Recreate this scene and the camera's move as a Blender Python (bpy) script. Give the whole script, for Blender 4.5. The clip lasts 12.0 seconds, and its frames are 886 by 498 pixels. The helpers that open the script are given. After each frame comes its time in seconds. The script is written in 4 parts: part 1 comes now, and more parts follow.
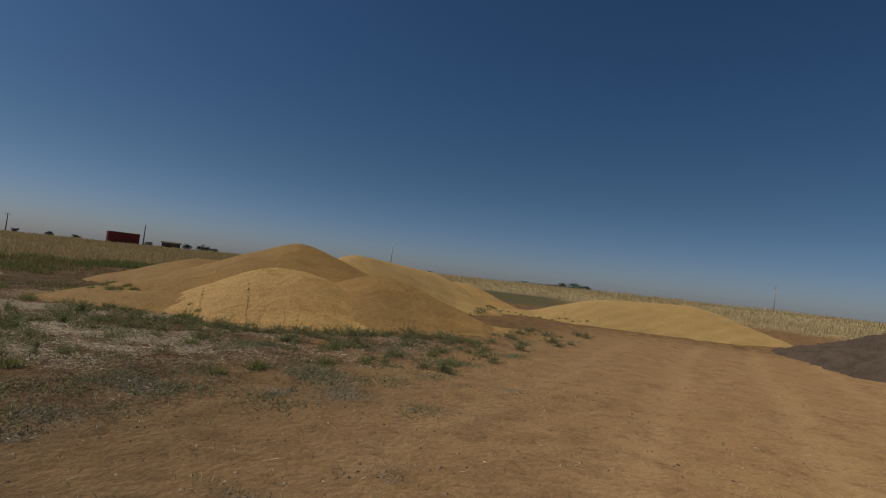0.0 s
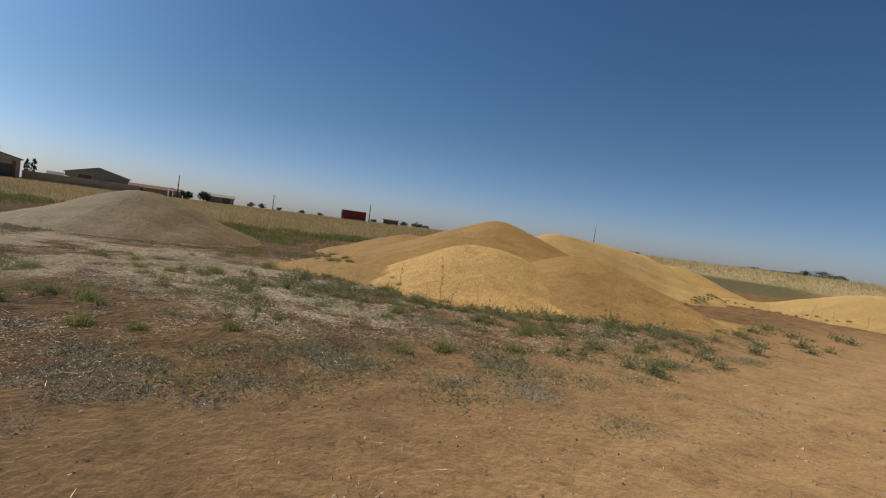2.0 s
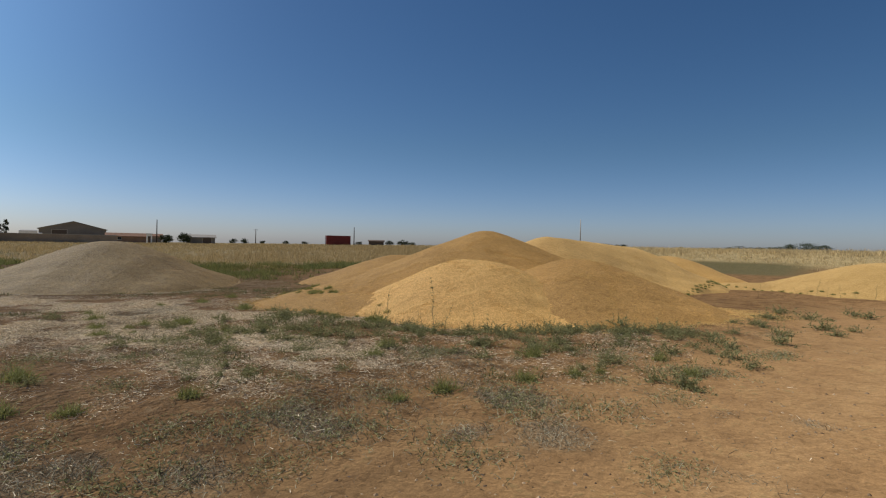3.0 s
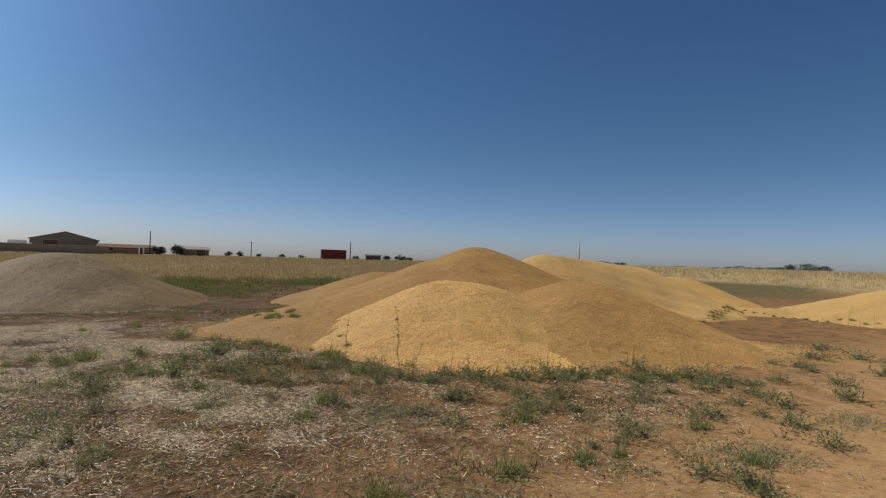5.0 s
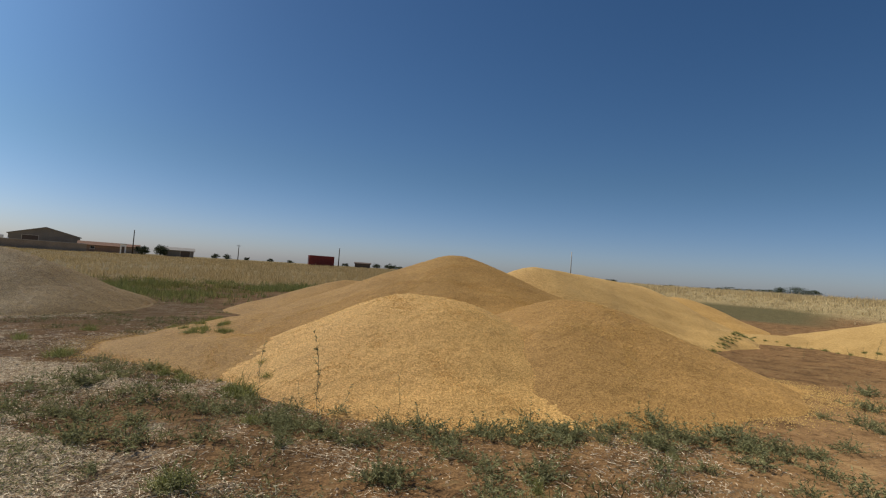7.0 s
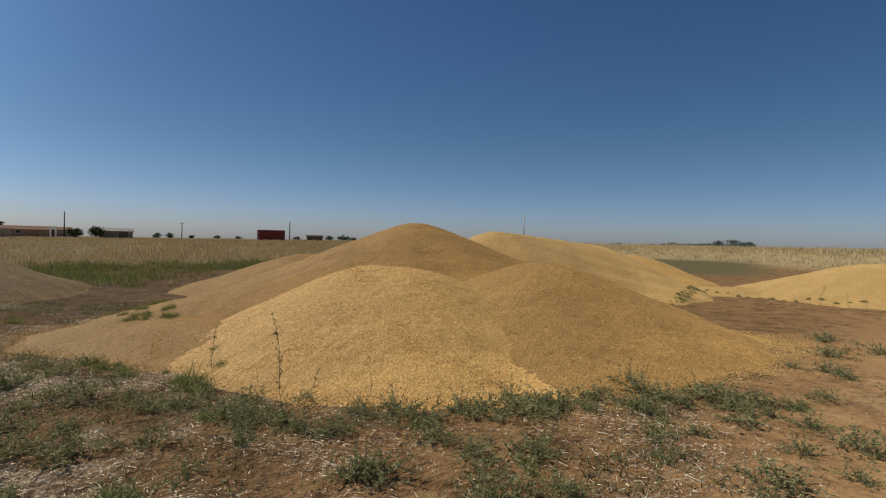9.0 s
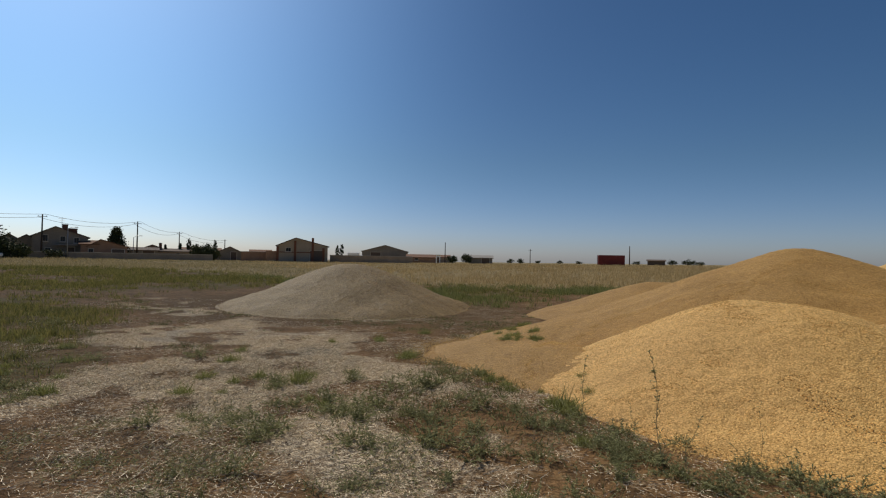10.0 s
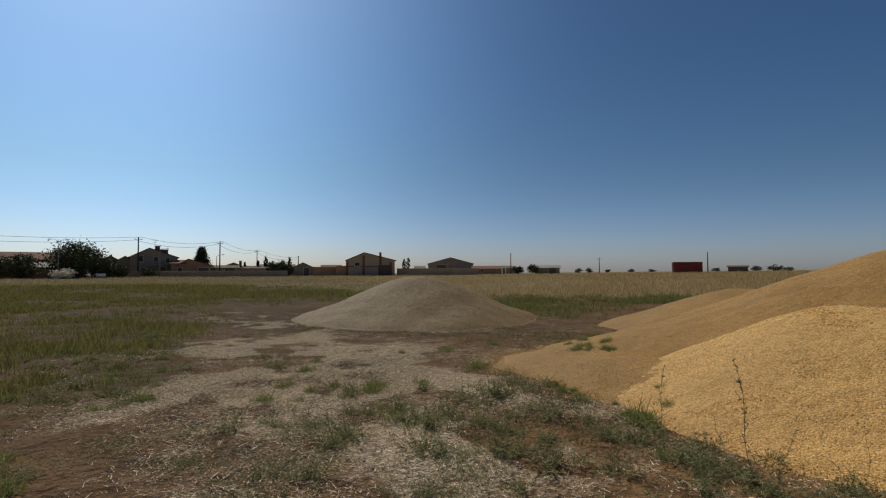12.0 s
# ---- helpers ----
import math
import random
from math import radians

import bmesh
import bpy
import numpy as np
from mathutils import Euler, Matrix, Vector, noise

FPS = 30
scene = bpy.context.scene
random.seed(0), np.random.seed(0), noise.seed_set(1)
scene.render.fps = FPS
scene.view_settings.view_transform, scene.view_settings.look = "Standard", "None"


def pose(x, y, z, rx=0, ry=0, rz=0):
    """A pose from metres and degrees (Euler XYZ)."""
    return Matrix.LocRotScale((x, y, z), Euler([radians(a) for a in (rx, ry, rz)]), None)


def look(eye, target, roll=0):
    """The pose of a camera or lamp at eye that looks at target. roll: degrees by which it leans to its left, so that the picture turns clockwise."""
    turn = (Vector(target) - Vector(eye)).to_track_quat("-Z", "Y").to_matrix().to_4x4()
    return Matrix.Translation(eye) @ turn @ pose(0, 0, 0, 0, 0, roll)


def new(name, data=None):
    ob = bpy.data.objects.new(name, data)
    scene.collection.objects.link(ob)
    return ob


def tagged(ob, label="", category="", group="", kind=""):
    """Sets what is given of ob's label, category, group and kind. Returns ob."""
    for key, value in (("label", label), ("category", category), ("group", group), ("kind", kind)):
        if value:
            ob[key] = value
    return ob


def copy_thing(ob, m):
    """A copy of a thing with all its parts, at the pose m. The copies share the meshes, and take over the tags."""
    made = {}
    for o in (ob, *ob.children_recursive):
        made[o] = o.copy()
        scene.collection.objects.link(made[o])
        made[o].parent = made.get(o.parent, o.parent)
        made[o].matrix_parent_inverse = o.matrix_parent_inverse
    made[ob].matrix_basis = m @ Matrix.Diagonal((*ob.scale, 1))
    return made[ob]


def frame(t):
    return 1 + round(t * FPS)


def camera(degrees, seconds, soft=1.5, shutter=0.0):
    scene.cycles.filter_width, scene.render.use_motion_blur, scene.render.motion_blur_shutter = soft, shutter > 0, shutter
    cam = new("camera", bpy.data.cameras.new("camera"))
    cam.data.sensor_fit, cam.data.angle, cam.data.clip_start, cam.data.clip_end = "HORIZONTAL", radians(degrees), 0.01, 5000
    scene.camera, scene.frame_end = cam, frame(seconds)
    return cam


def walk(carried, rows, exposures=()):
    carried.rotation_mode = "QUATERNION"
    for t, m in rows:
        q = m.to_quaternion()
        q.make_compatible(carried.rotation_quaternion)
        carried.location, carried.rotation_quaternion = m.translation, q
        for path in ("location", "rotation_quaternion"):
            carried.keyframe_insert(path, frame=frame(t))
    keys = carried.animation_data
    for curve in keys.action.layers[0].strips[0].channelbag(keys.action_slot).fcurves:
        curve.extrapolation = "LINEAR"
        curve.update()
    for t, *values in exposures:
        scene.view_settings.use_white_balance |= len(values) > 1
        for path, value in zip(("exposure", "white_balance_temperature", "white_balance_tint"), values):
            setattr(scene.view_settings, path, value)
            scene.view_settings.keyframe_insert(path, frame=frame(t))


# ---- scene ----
cam = camera(82.0, 12.0, 1.15)
PATH = [
    (0, (1.393, 0.065, 1.431), (0.805, 1.974, 1.539), 6.4),
    (0.5, (1.377, 0.163, 1.335), (0.626, 2.011, 1.183), 10.4),
    (1, (1.187, 0.3, 1.407), (0.009, 1.913, 1.311), 8.6),
    (1.5, (0.946, 0.538, 1.439), (-0.278, 2.115, 1.314), 8.0),
    (2, (1.097, 0.838, 1.453), (-0.16, 2.392, 1.38), 7.7),
    (2.5, (0.807, 1.156, 1.489), (-0.474, 2.692, 1.478), 6.3),
    (2.7, (0.712, 1.301, 1.512), (-0.514, 2.881, 1.505), 1.2),
    (4.3, (0.138, 2.589, 1.54), (-1.086, 4.17, 1.493), 2.8),
    (4.5, (0.095, 2.815, 1.558), (-1.25, 4.294, 1.52), 4.9),
    (5, (-0.273, 3.272, 1.593), (-1.494, 4.856, 1.638), 2.0),
    (5.5, (-0.379, 3.799, 1.585), (-1.462, 5.481, 1.593), 3.1),
    (6, (-0.767, 4.257, 1.62), (-1.88, 5.917, 1.709), 3.5),
    (6.5, (-1.049, 4.726, 1.59), (-2.153, 6.392, 1.67), 1.8),
    (6.7, (-1.097, 4.943, 1.591), (-2.293, 6.544, 1.679), 4.6),
    (8.3, (-1.49, 5.462, 1.565), (-2.592, 7.131, 1.581), -0.6),
    (8.5, (-1.535, 5.466, 1.58), (-2.602, 7.157, 1.571), -0.2),
    (9, (-1.562, 5.479, 1.579), (-2.605, 7.185, 1.55), 1.4),
    (9.5, (-1.653, 5.389, 1.612), (-2.961, 6.901, 1.564), 1.4),
    (10, (-1.707, 5.209, 1.667), (-3.564, 5.951, 1.706), 1.1),
    (10.5, (-1.721, 5.152, 1.669), (-3.664, 5.618, 1.764), 1.2),
    (11, (-1.725, 5.154, 1.661), (-3.668, 5.615, 1.774), 0.4),
    (11.5, (-1.708, 5.14, 1.654), (-3.655, 5.587, 1.748), -0.0),
    (12, (-1.68, 5.187, 1.645), (-3.615, 5.686, 1.728), -0.2),
]
EXPOSURES = [(0, -0.4, 6700, 10), (0.4, 0.1, 6700, 10), (1.0, 0.32, 6700, 10), (1.5, 0.36, 6700, 10), (4.5, 0.34, 6700, 10), (9.4, 0.2, 6700, 10), (10.2, 0.12, 6700, 10), (12, -0.04, 6800, 10)]
walk(cam, [(t, look(eye, target, roll)) for t, eye, target, roll in PATH], EXPOSURES)

# ---- light ----
SUN_AZ, SUN_EL = 110.0, 51.0
world = bpy.data.worlds.new("sky")
scene.world = world
world.use_nodes = True
wn, wl = world.node_tree.nodes, world.node_tree.links
sky = wn.new("ShaderNodeTexSky")
sky.sky_type = "NISHITA"
sky.sun_disc = False
sky.sun_elevation = radians(SUN_EL)
sky.sun_rotation = radians(-SUN_AZ)
sky.altitude = 700
sky.air_density, sky.dust_density, sky.ozone_density = 1.0, 1.0, 3.4
deep = wn.new("ShaderNodeHueSaturation")
deep.inputs["Saturation"].default_value = 1.2
wl.new(sky.outputs[0], deep.inputs["Color"])
cool = wn.new("ShaderNodeMix")
cool.data_type, cool.blend_type = "RGBA", "MULTIPLY"
cool.inputs[0].default_value = 1.0
rise = wn.new("ShaderNodeSeparateXYZ")
wl.new(wn.new("ShaderNodeTexCoord").outputs["Generated"], rise.inputs[0])
clear = wn.new("ShaderNodeMapRange")
clear.inputs["From Min"].default_value, clear.inputs["From Max"].default_value = 0.0, 0.2
clear.interpolation_type = "SMOOTHSTEP"
wl.new(rise.outputs[2], clear.inputs[0])
air = wn.new("ShaderNodeMix")
air.data_type = "RGBA"
air.inputs[6].default_value, air.inputs[7].default_value = (1.0, 1.07, 1.4, 1), (0.91, 0.98, 1.02, 1)
wl.new(clear.outputs[0], air.inputs[0])
wl.new(air.outputs[2], cool.inputs[7])
wl.new(deep.outputs[0], cool.inputs[6])
# the bright haze below the sun
toward = wn.new("ShaderNodeVectorMath")
toward.operation = "DOT_PRODUCT"
wl.new(wn["Texture Coordinate"].outputs["Generated"], toward.inputs[0])
toward.inputs[1].default_value = (-math.sin(radians(SUN_AZ)) * math.cos(radians(30)), math.cos(radians(SUN_AZ)) * math.cos(radians(30)), math.sin(radians(30)))
glow = wn.new("ShaderNodeMapRange")
for socket, amount in zip(glow.inputs[1:5], (0.5, 1.0, 0.0, 1.0)):
    socket.default_value = amount
wl.new(toward.outputs["Value"], glow.inputs[0])
gain = wn.new("ShaderNodeMix")
gain.data_type = "RGBA"
gain.inputs[6].default_value, gain.inputs[7].default_value = (0.93, 0.93, 0.95, 1), (2.75, 2.75, 2.5, 1)
falloff = wn.new("ShaderNodeMath")
falloff.operation = "POWER"
falloff.inputs[1].default_value = 4.0
wl.new(glow.outputs[0], falloff.inputs[0])
wl.new(falloff.outputs[0], gain.inputs[0])
bright = wn.new("ShaderNodeMix")
bright.data_type, bright.blend_type = "RGBA", "MULTIPLY"
bright.inputs[0].default_value = 1.0
wl.new(cool.outputs[2], bright.inputs[6])
wl.new(gain.outputs[2], bright.inputs[7])
wl.new(bright.outputs[2], wn["Background"].inputs[0])
wn["Background"].inputs[1].default_value = 0.053
sun = new("sun", bpy.data.lights.new("sun", "SUN"))
sun.data.energy, sun.data.angle, sun.data.color = 4.0, radians(0.55), (1.0, 0.93, 0.81)
sun_way = Vector((-math.sin(radians(SUN_AZ)) * math.cos(radians(SUN_EL)), math.cos(radians(SUN_AZ)) * math.cos(radians(SUN_EL)), math.sin(radians(SUN_EL))))
sun.matrix_world = look(sun_way * 60, (0, 0, 0))


# ---- materials ----
def material(name, rough=0.85, spec=0.2):
    m = bpy.data.materials.new(name)
    m.use_nodes = True
    n, l = m.node_tree.nodes, m.node_tree.links
    b = n["Principled BSDF"]
    b.inputs["Roughness"].default_value = rough
    b.inputs["Specular IOR Level"].default_value = spec
    return m, n, l, b


def noise_node(n, l, coord, scale, detail=4, distort=0.0):
    t = n.new("ShaderNodeTexNoise")
    t.inputs["Scale"].default_value, t.inputs["Detail"].default_value, t.inputs["Distortion"].default_value = scale, detail, distort
    l.new(coord, t.inputs["Vector"])
    return t.outputs[0]


def remap(n, l, value, a, b, c, d):
    r = n.new("ShaderNodeMapRange")
    for i, v in enumerate((a, b, c, d)):
        r.inputs[i + 1].default_value = v
    l.new(value, r.inputs[0])
    return r.outputs[0]


def calc(n, l, op, a, b):
    m = n.new("ShaderNodeMath")
    m.operation = op
    for i, v in enumerate((a, b)):
        if isinstance(v, (int, float)):
            m.inputs[i].default_value = v
        else:
            l.new(v, m.inputs[i])
    return m.outputs[0]


def blend(n, l, fac, a, b, mode="MIX"):
    m = n.new("ShaderNodeMix")
    m.data_type, m.blend_type = "RGBA", mode
    for sock, v in ((m.inputs[0], fac), (m.inputs[6], a), (m.inputs[7], b)):
        if isinstance(v, (int, float)):
            sock.default_value = v
        elif isinstance(v, tuple):
            sock.default_value = (*v, 1)
        else:
            l.new(v, sock)
    return m.outputs[2]


def scaled(n, l, colour, factor):
    v = n.new("ShaderNodeVectorMath")
    v.operation = "SCALE"
    if isinstance(colour, tuple):
        v.inputs[0].default_value = colour
    else:
        l.new(colour, v.inputs[0])
    l.new(factor, v.inputs["Scale"])
    return v.outputs[0]


def relief(n, l, b, height, strength, distance, under=None):
    bp = n.new("ShaderNodeBump")
    bp.inputs["Strength"].default_value, bp.inputs["Distance"].default_value = strength, distance
    l.new(height, bp.inputs["Height"])
    if under is not None:
        l.new(under, bp.inputs["Normal"])
    l.new(bp.outputs[0], b.inputs["Normal"])
    return bp.outputs[0]


def simple(name, colour, rough=0.8, vary=0.25, scale=3.0, bump=0.0, metal=0.0):
    """A plain surface with stains at two scales."""
    m, n, l, b = material(name, rough)
    co = n.new("ShaderNodeTexCoord").outputs["Object"]
    big, fine = noise_node(n, l, co, scale, 5), noise_node(n, l, co, scale * 9, 5)
    amount = remap(n, l, calc(n, l, "ADD", big, fine), 0.6, 1.4, 1 - vary, 1 + vary)
    l.new(scaled(n, l, colour, amount), b.inputs["Base Color"])
    b.inputs["Metallic"].default_value = metal
    if bump:
        relief(n, l, b, fine, bump, 0.01)
    return m


def by_piece(name, dull, bright, rough=0.75, through_light=0.0):
    """Leaves, straws and grains: each piece has its own tone between two colours."""
    m, n, l, b = material(name, rough)
    r = n.new("ShaderNodeNewGeometry").outputs["Random Per Island"]
    l.new(blend(n, l, r, dull, bright), b.inputs["Base Color"])
    if through_light:
        b.inputs["Transmission Weight"].default_value = 0.0
        t = n.new("ShaderNodeBsdfTranslucent")
        l.new(blend(n, l, r, dull, bright), t.inputs[0])
        mix = n.new("ShaderNodeMixShader")
        mix.inputs[0].default_value = through_light
        l.new(b.outputs[0], mix.inputs[1])
        l.new(t.outputs[0], mix.inputs[2])
        l.new(mix.outputs[0], n["Material Output"].inputs[0])
    return m


def grain_material(name, low, high, cell=42.0, spots=0.35):
    """Loose kernels: every cell its own tone, lying at its own tilt, with broad drifts of husk colour."""
    m, n, l, b = material(name, 0.7)
    b.inputs["Diffuse Roughness"].default_value = 1.0
    co = n.new("ShaderNodeTexCoord").outputs["Object"]
    v = n.new("ShaderNodeTexVoronoi")
    v.inputs["Scale"].default_value = cell
    l.new(co, v.inputs["Vector"])
    sep = n.new("ShaderNodeSeparateColor")
    l.new(v.outputs["Color"], sep.inputs[0])
    v2 = n.new("ShaderNodeTexVoronoi")
    v2.inputs["Scale"].default_value = cell * 2.3
    l.new(co, v2.inputs["Vector"])
    sep2 = n.new("ShaderNodeSeparateColor")
    l.new(v2.outputs["Color"], sep2.inputs[0])
    drift = noise_node(n, l, co, 0.9, 6, 0.4)
    patch = noise_node(n, l, co, 6.0, 5, 0.3)
    tone = calc(n, l, "ADD", calc(n, l, "MULTIPLY", sep.outputs[0], 0.3), calc(n, l, "MULTIPLY", sep2.outputs[0], 0.28))
    tone = calc(n, l, "ADD", tone, calc(n, l, "ADD", calc(n, l, "MULTIPLY", drift, spots), (0.35 - spots) * 0.5))
    tone = calc(n, l, "ADD", tone, calc(n, l, "MULTIPLY", patch, 0.22))
    col = blend(n, l, remap(n, l, tone, 0.4, 0.8, 0, 1), low, high)
    l.new(col, b.inputs["Base Color"])
    height = calc(n, l, "ADD", calc(n, l, "SUBTRACT", sep.outputs[1], v.outputs["Distance"]), calc(n, l, "MULTIPLY", patch, 1.5))
    relief(n, l, b, height, 0.65, 0.011)
    return m


def ground_material():
    m, n, l, b = material("ground soil", 0.95, 0.1)
    b.inputs["Diffuse Roughness"].default_value = 1.0
    co = n.new("ShaderNodeTexCoord").outputs["Object"]

    def zone(name):
        a = n.new("ShaderNodeAttribute")
        a.attribute_name = name
        return a.outputs["Fac"]

    broad, mid = noise_node(n, l, co, 0.45, 5, 0.5), noise_node(n, l, co, 2.6, 6, 0.6)
    fine, grit = noise_node(n, l, co, 14, 6, 0.3), noise_node(n, l, co, 70, 4)
    rough_edge = calc(n, l, "ADD", calc(n, l, "MULTIPLY", calc(n, l, "SUBTRACT", mid, 0.5), 1.1), calc(n, l, "MULTIPLY", calc(n, l, "SUBTRACT", fine, 0.5), 1.0))

    def edge(name, soft=0.35, push=1.0):
        v = calc(n, l, "ADD", zone(name), calc(n, l, "MULTIPLY", rough_edge, push))
        return remap(n, l, v, 0.5 - soft, 0.5 + soft, 0, 1)

    soil = blend(n, l, remap(n, l, mid, 0.3, 0.7, 0, 1), (0.14, 0.081, 0.036), (0.33, 0.19, 0.084))
    soil = blend(n, l, remap(n, l, broad, 0.5, 0.72, 0, 0.7), soil, (0.32, 0.178, 0.076))
    sand = blend(n, l, remap(n, l, mid, 0.25, 0.75, 0, 1), (0.21, 0.125, 0.057), (0.35, 0.215, 0.099))
    sand = blend(n, l, remap(n, l, broad, 0.4, 0.7, 0, 0.5), sand, (0.31, 0.18, 0.08))
    soil = blend(n, l, remap(n, l, fine, 0.5, 0.62, 0, 0.5), soil, (0.1, 0.058, 0.025))
    sand = blend(n, l, remap(n, l, fine, 0.54, 0.66, 0, 0.45), sand, (0.15, 0.09, 0.045))
    blotch = noise_node(n, l, co, 5.5, 5, 1.2)
    soil = blend(n, l, remap(n, l, blotch, 0.54, 0.66, 0, 0.65), soil, (0.085, 0.05, 0.024))
    sand = blend(n, l, remap(n, l, blotch, 0.55, 0.68, 0, 0.5), sand, (0.17, 0.098, 0.045))
    col = blend(n, l, edge("sand"), soil, sand)
    col = blend(n, l, calc(n, l, "MULTIPLY", edge("rut", 0.35, 0.5), 0.3), col, (0.38, 0.245, 0.118))
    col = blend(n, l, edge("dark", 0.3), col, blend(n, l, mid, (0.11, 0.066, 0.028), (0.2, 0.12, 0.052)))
    chaff = blend(n, l, remap(n, l, grit, 0.35, 0.65, 0, 1), (0.2, 0.138, 0.076), (0.8, 0.68, 0.49))
    col = blend(n, l, calc(n, l, "MULTIPLY", edge("straw", 0.4, 1.6), remap(n, l, zone("straw"), 0.05, 0.4, 0, 0.9)), col, chaff)
    thatch = blend(n, l, remap(n, l, grit, 0.4, 0.62, 0, 1), (0.075, 0.058, 0.038), (0.26, 0.22, 0.155))
    col = blend(n, l, calc(n, l, "MULTIPLY", zone("mat"), 0.5), col, thatch)
    moss = blend(n, l, mid, (0.085, 0.074, 0.026), (0.185, 0.138, 0.052))
    col = blend(n, l, edge("green", 0.4), col, moss)
    dry = blend(n, l, remap(n, l, mid, 0.3, 0.7, 0, 1), (0.29, 0.22, 0.11), (0.44, 0.345, 0.18))
    dry = blend(n, l, remap(n, l, broad, 0.45, 0.75, 0, 0.6), dry, (0.24, 0.2, 0.09))
    col = blend(n, l, edge("field", 0.4, 0.6), col, dry)
    plot = blend(n, l, mid, (0.085, 0.075, 0.035), (0.17, 0.14, 0.065))
    col = blend(n, l, edge("fallow", 0.3, 0.5), col, plot)
    tone = remap(n, l, calc(n, l, "ADD", fine, grit), 0.78, 1.22, 0.62, 1.35)
    tone = calc(n, l, "ADD", 1.0, calc(n, l, "MULTIPLY", calc(n, l, "SUBTRACT", tone, 1.0), remap(n, l, edge("sand"), 0, 1, 1.0, 0.5)))
    l.new(scaled(n, l, col, tone), b.inputs["Base Color"])
    crumb = remap(n, l, edge("sand"), 0, 1, 0.8, 0.3)
    first = relief(n, l, b, calc(n, l, "MULTIPLY", crumb, calc(n, l, "ADD", calc(n, l, "MULTIPLY", fine, 1.5), calc(n, l, "MULTIPLY", mid, 2.0))), 1.0, 0.06)
    relief(n, l, b, calc(n, l, "MULTIPLY", crumb, grit), 0.6, 0.012, first)
    return m


# ---- small helpers ----
def mesh_object(name, verts, faces, mat, parent=None, label="", smooth=True):
    me = bpy.data.meshes.new(name)
    me.from_pydata(verts, [], faces)
    me.materials.append(mat)
    if smooth:
        me.polygons.foreach_set("use_smooth", [True] * len(me.polygons))
    ob = new(name, me)
    ob.parent = parent
    return tagged(ob, label)


def part(name, bm, mat, parent=None, label="", smooth=False):
    bmesh.ops.recalc_face_normals(bm, faces=bm.faces)
    me = bpy.data.meshes.new(name)
    bm.to_mesh(me)
    bm.free()
    me.materials.append(mat)
    if smooth:
        me.polygons.foreach_set("use_smooth", [True] * len(me.polygons))
    ob = new(name, me)
    ob.parent = parent
    return tagged(ob, label)


def smoothstep(a, b, v):
    v = np.clip((np.asarray(v, float) - a) / (b - a), 0, 1)
    return v * v * (3 - 2 * v)


def compass(x, y):
    """Distance and bearing (anticlockwise from +y) seen from the middle of the yard."""
    dx, dy = np.asarray(x, float) + 1.7, np.asarray(y, float) - 5.2
    return np.hypot(dx, dy), np.degrees(np.arctan2(-dx, dy))


def ground_z(x, y):
    """The land rises a little beyond the yard, less on the village side, and falls away behind the village."""
    r, az = compass(x, y)
    west = smoothstep(20, 75, az) * (1 - smoothstep(150, 175, az))
    hollow = 0.3 * np.exp(-((np.asarray(x, float) + 21.8) ** 2 + (np.asarray(y, float) - 9.3) ** 2) / 72.0)
    east = smoothstep(-60, -30, az) * (1 - smoothstep(18, 32, az))
    rise = smoothstep(28, 110, r) * (1 - east) + smoothstep(26, 70, r) * 1.25 * east
    return rise * (1.25 - 0.85 * west) - west * np.maximum(r - 190, 0) * 0.0055 - hollow


def waves(x, y, k, seed):
    """Smooth value noise in about -1..1, of k radians to the metre."""
    table = np.random.default_rng(seed).random((128, 128)) * 2 - 1
    x, y = np.asarray(x, float), np.asarray(y, float)
    out = 0.0
    for f, amp in ((k / 4.0, 1.0), (k / 1.9, 0.5)):
        u, v = x * f * 0.94 + y * f * 0.34 + 17.3, y * f * 0.94 - x * f * 0.34 + 5.9
        iu, iv = np.floor(u).astype(int), np.floor(v).astype(int)
        a, b = u - iu, v - iv
        a, b = a * a * (3 - 2 * a), b * b * (3 - 2 * b)
        t = [table[(iu + p) % 128, (iv + q) % 128] for p, q in ((0, 0), (1, 0), (0, 1), (1, 1))]
        out = out + amp * ((t[0] * (1 - a) + t[1] * a) * (1 - b) + (t[2] * (1 - a) + t[3] * a) * b)
    return out


def lattice(xs, ys, z):
    w, h = len(xs), len(ys)
    gx, gy = np.meshgrid(xs, ys)
    verts = np.stack([gx.ravel(), gy.ravel(), z(gx, gy).ravel()], 1)
    i = np.arange((w - 1) * (h - 1))
    i = i + i // (w - 1)
    return verts, np.stack([i, i + 1, i + w + 1, i + w], 1)


def stretched(lo, hi, step, far, n):
    out = np.geomspace(step * 1.5, far, n)
    return np.concatenate([(lo - out)[::-1], np.arange(lo, hi + step / 2, step), hi + out])


# ---- ground ----
def field_edge(az):
    """How far off the dry grass begins, by bearing."""
    return np.interp(az, [-180, -60, -20, 5, 20, 40, 62, 80, 92, 104, 150, 180], [40, 40, 41, 43, 40, 34, 30, 31, 48, 62, 60, 40])


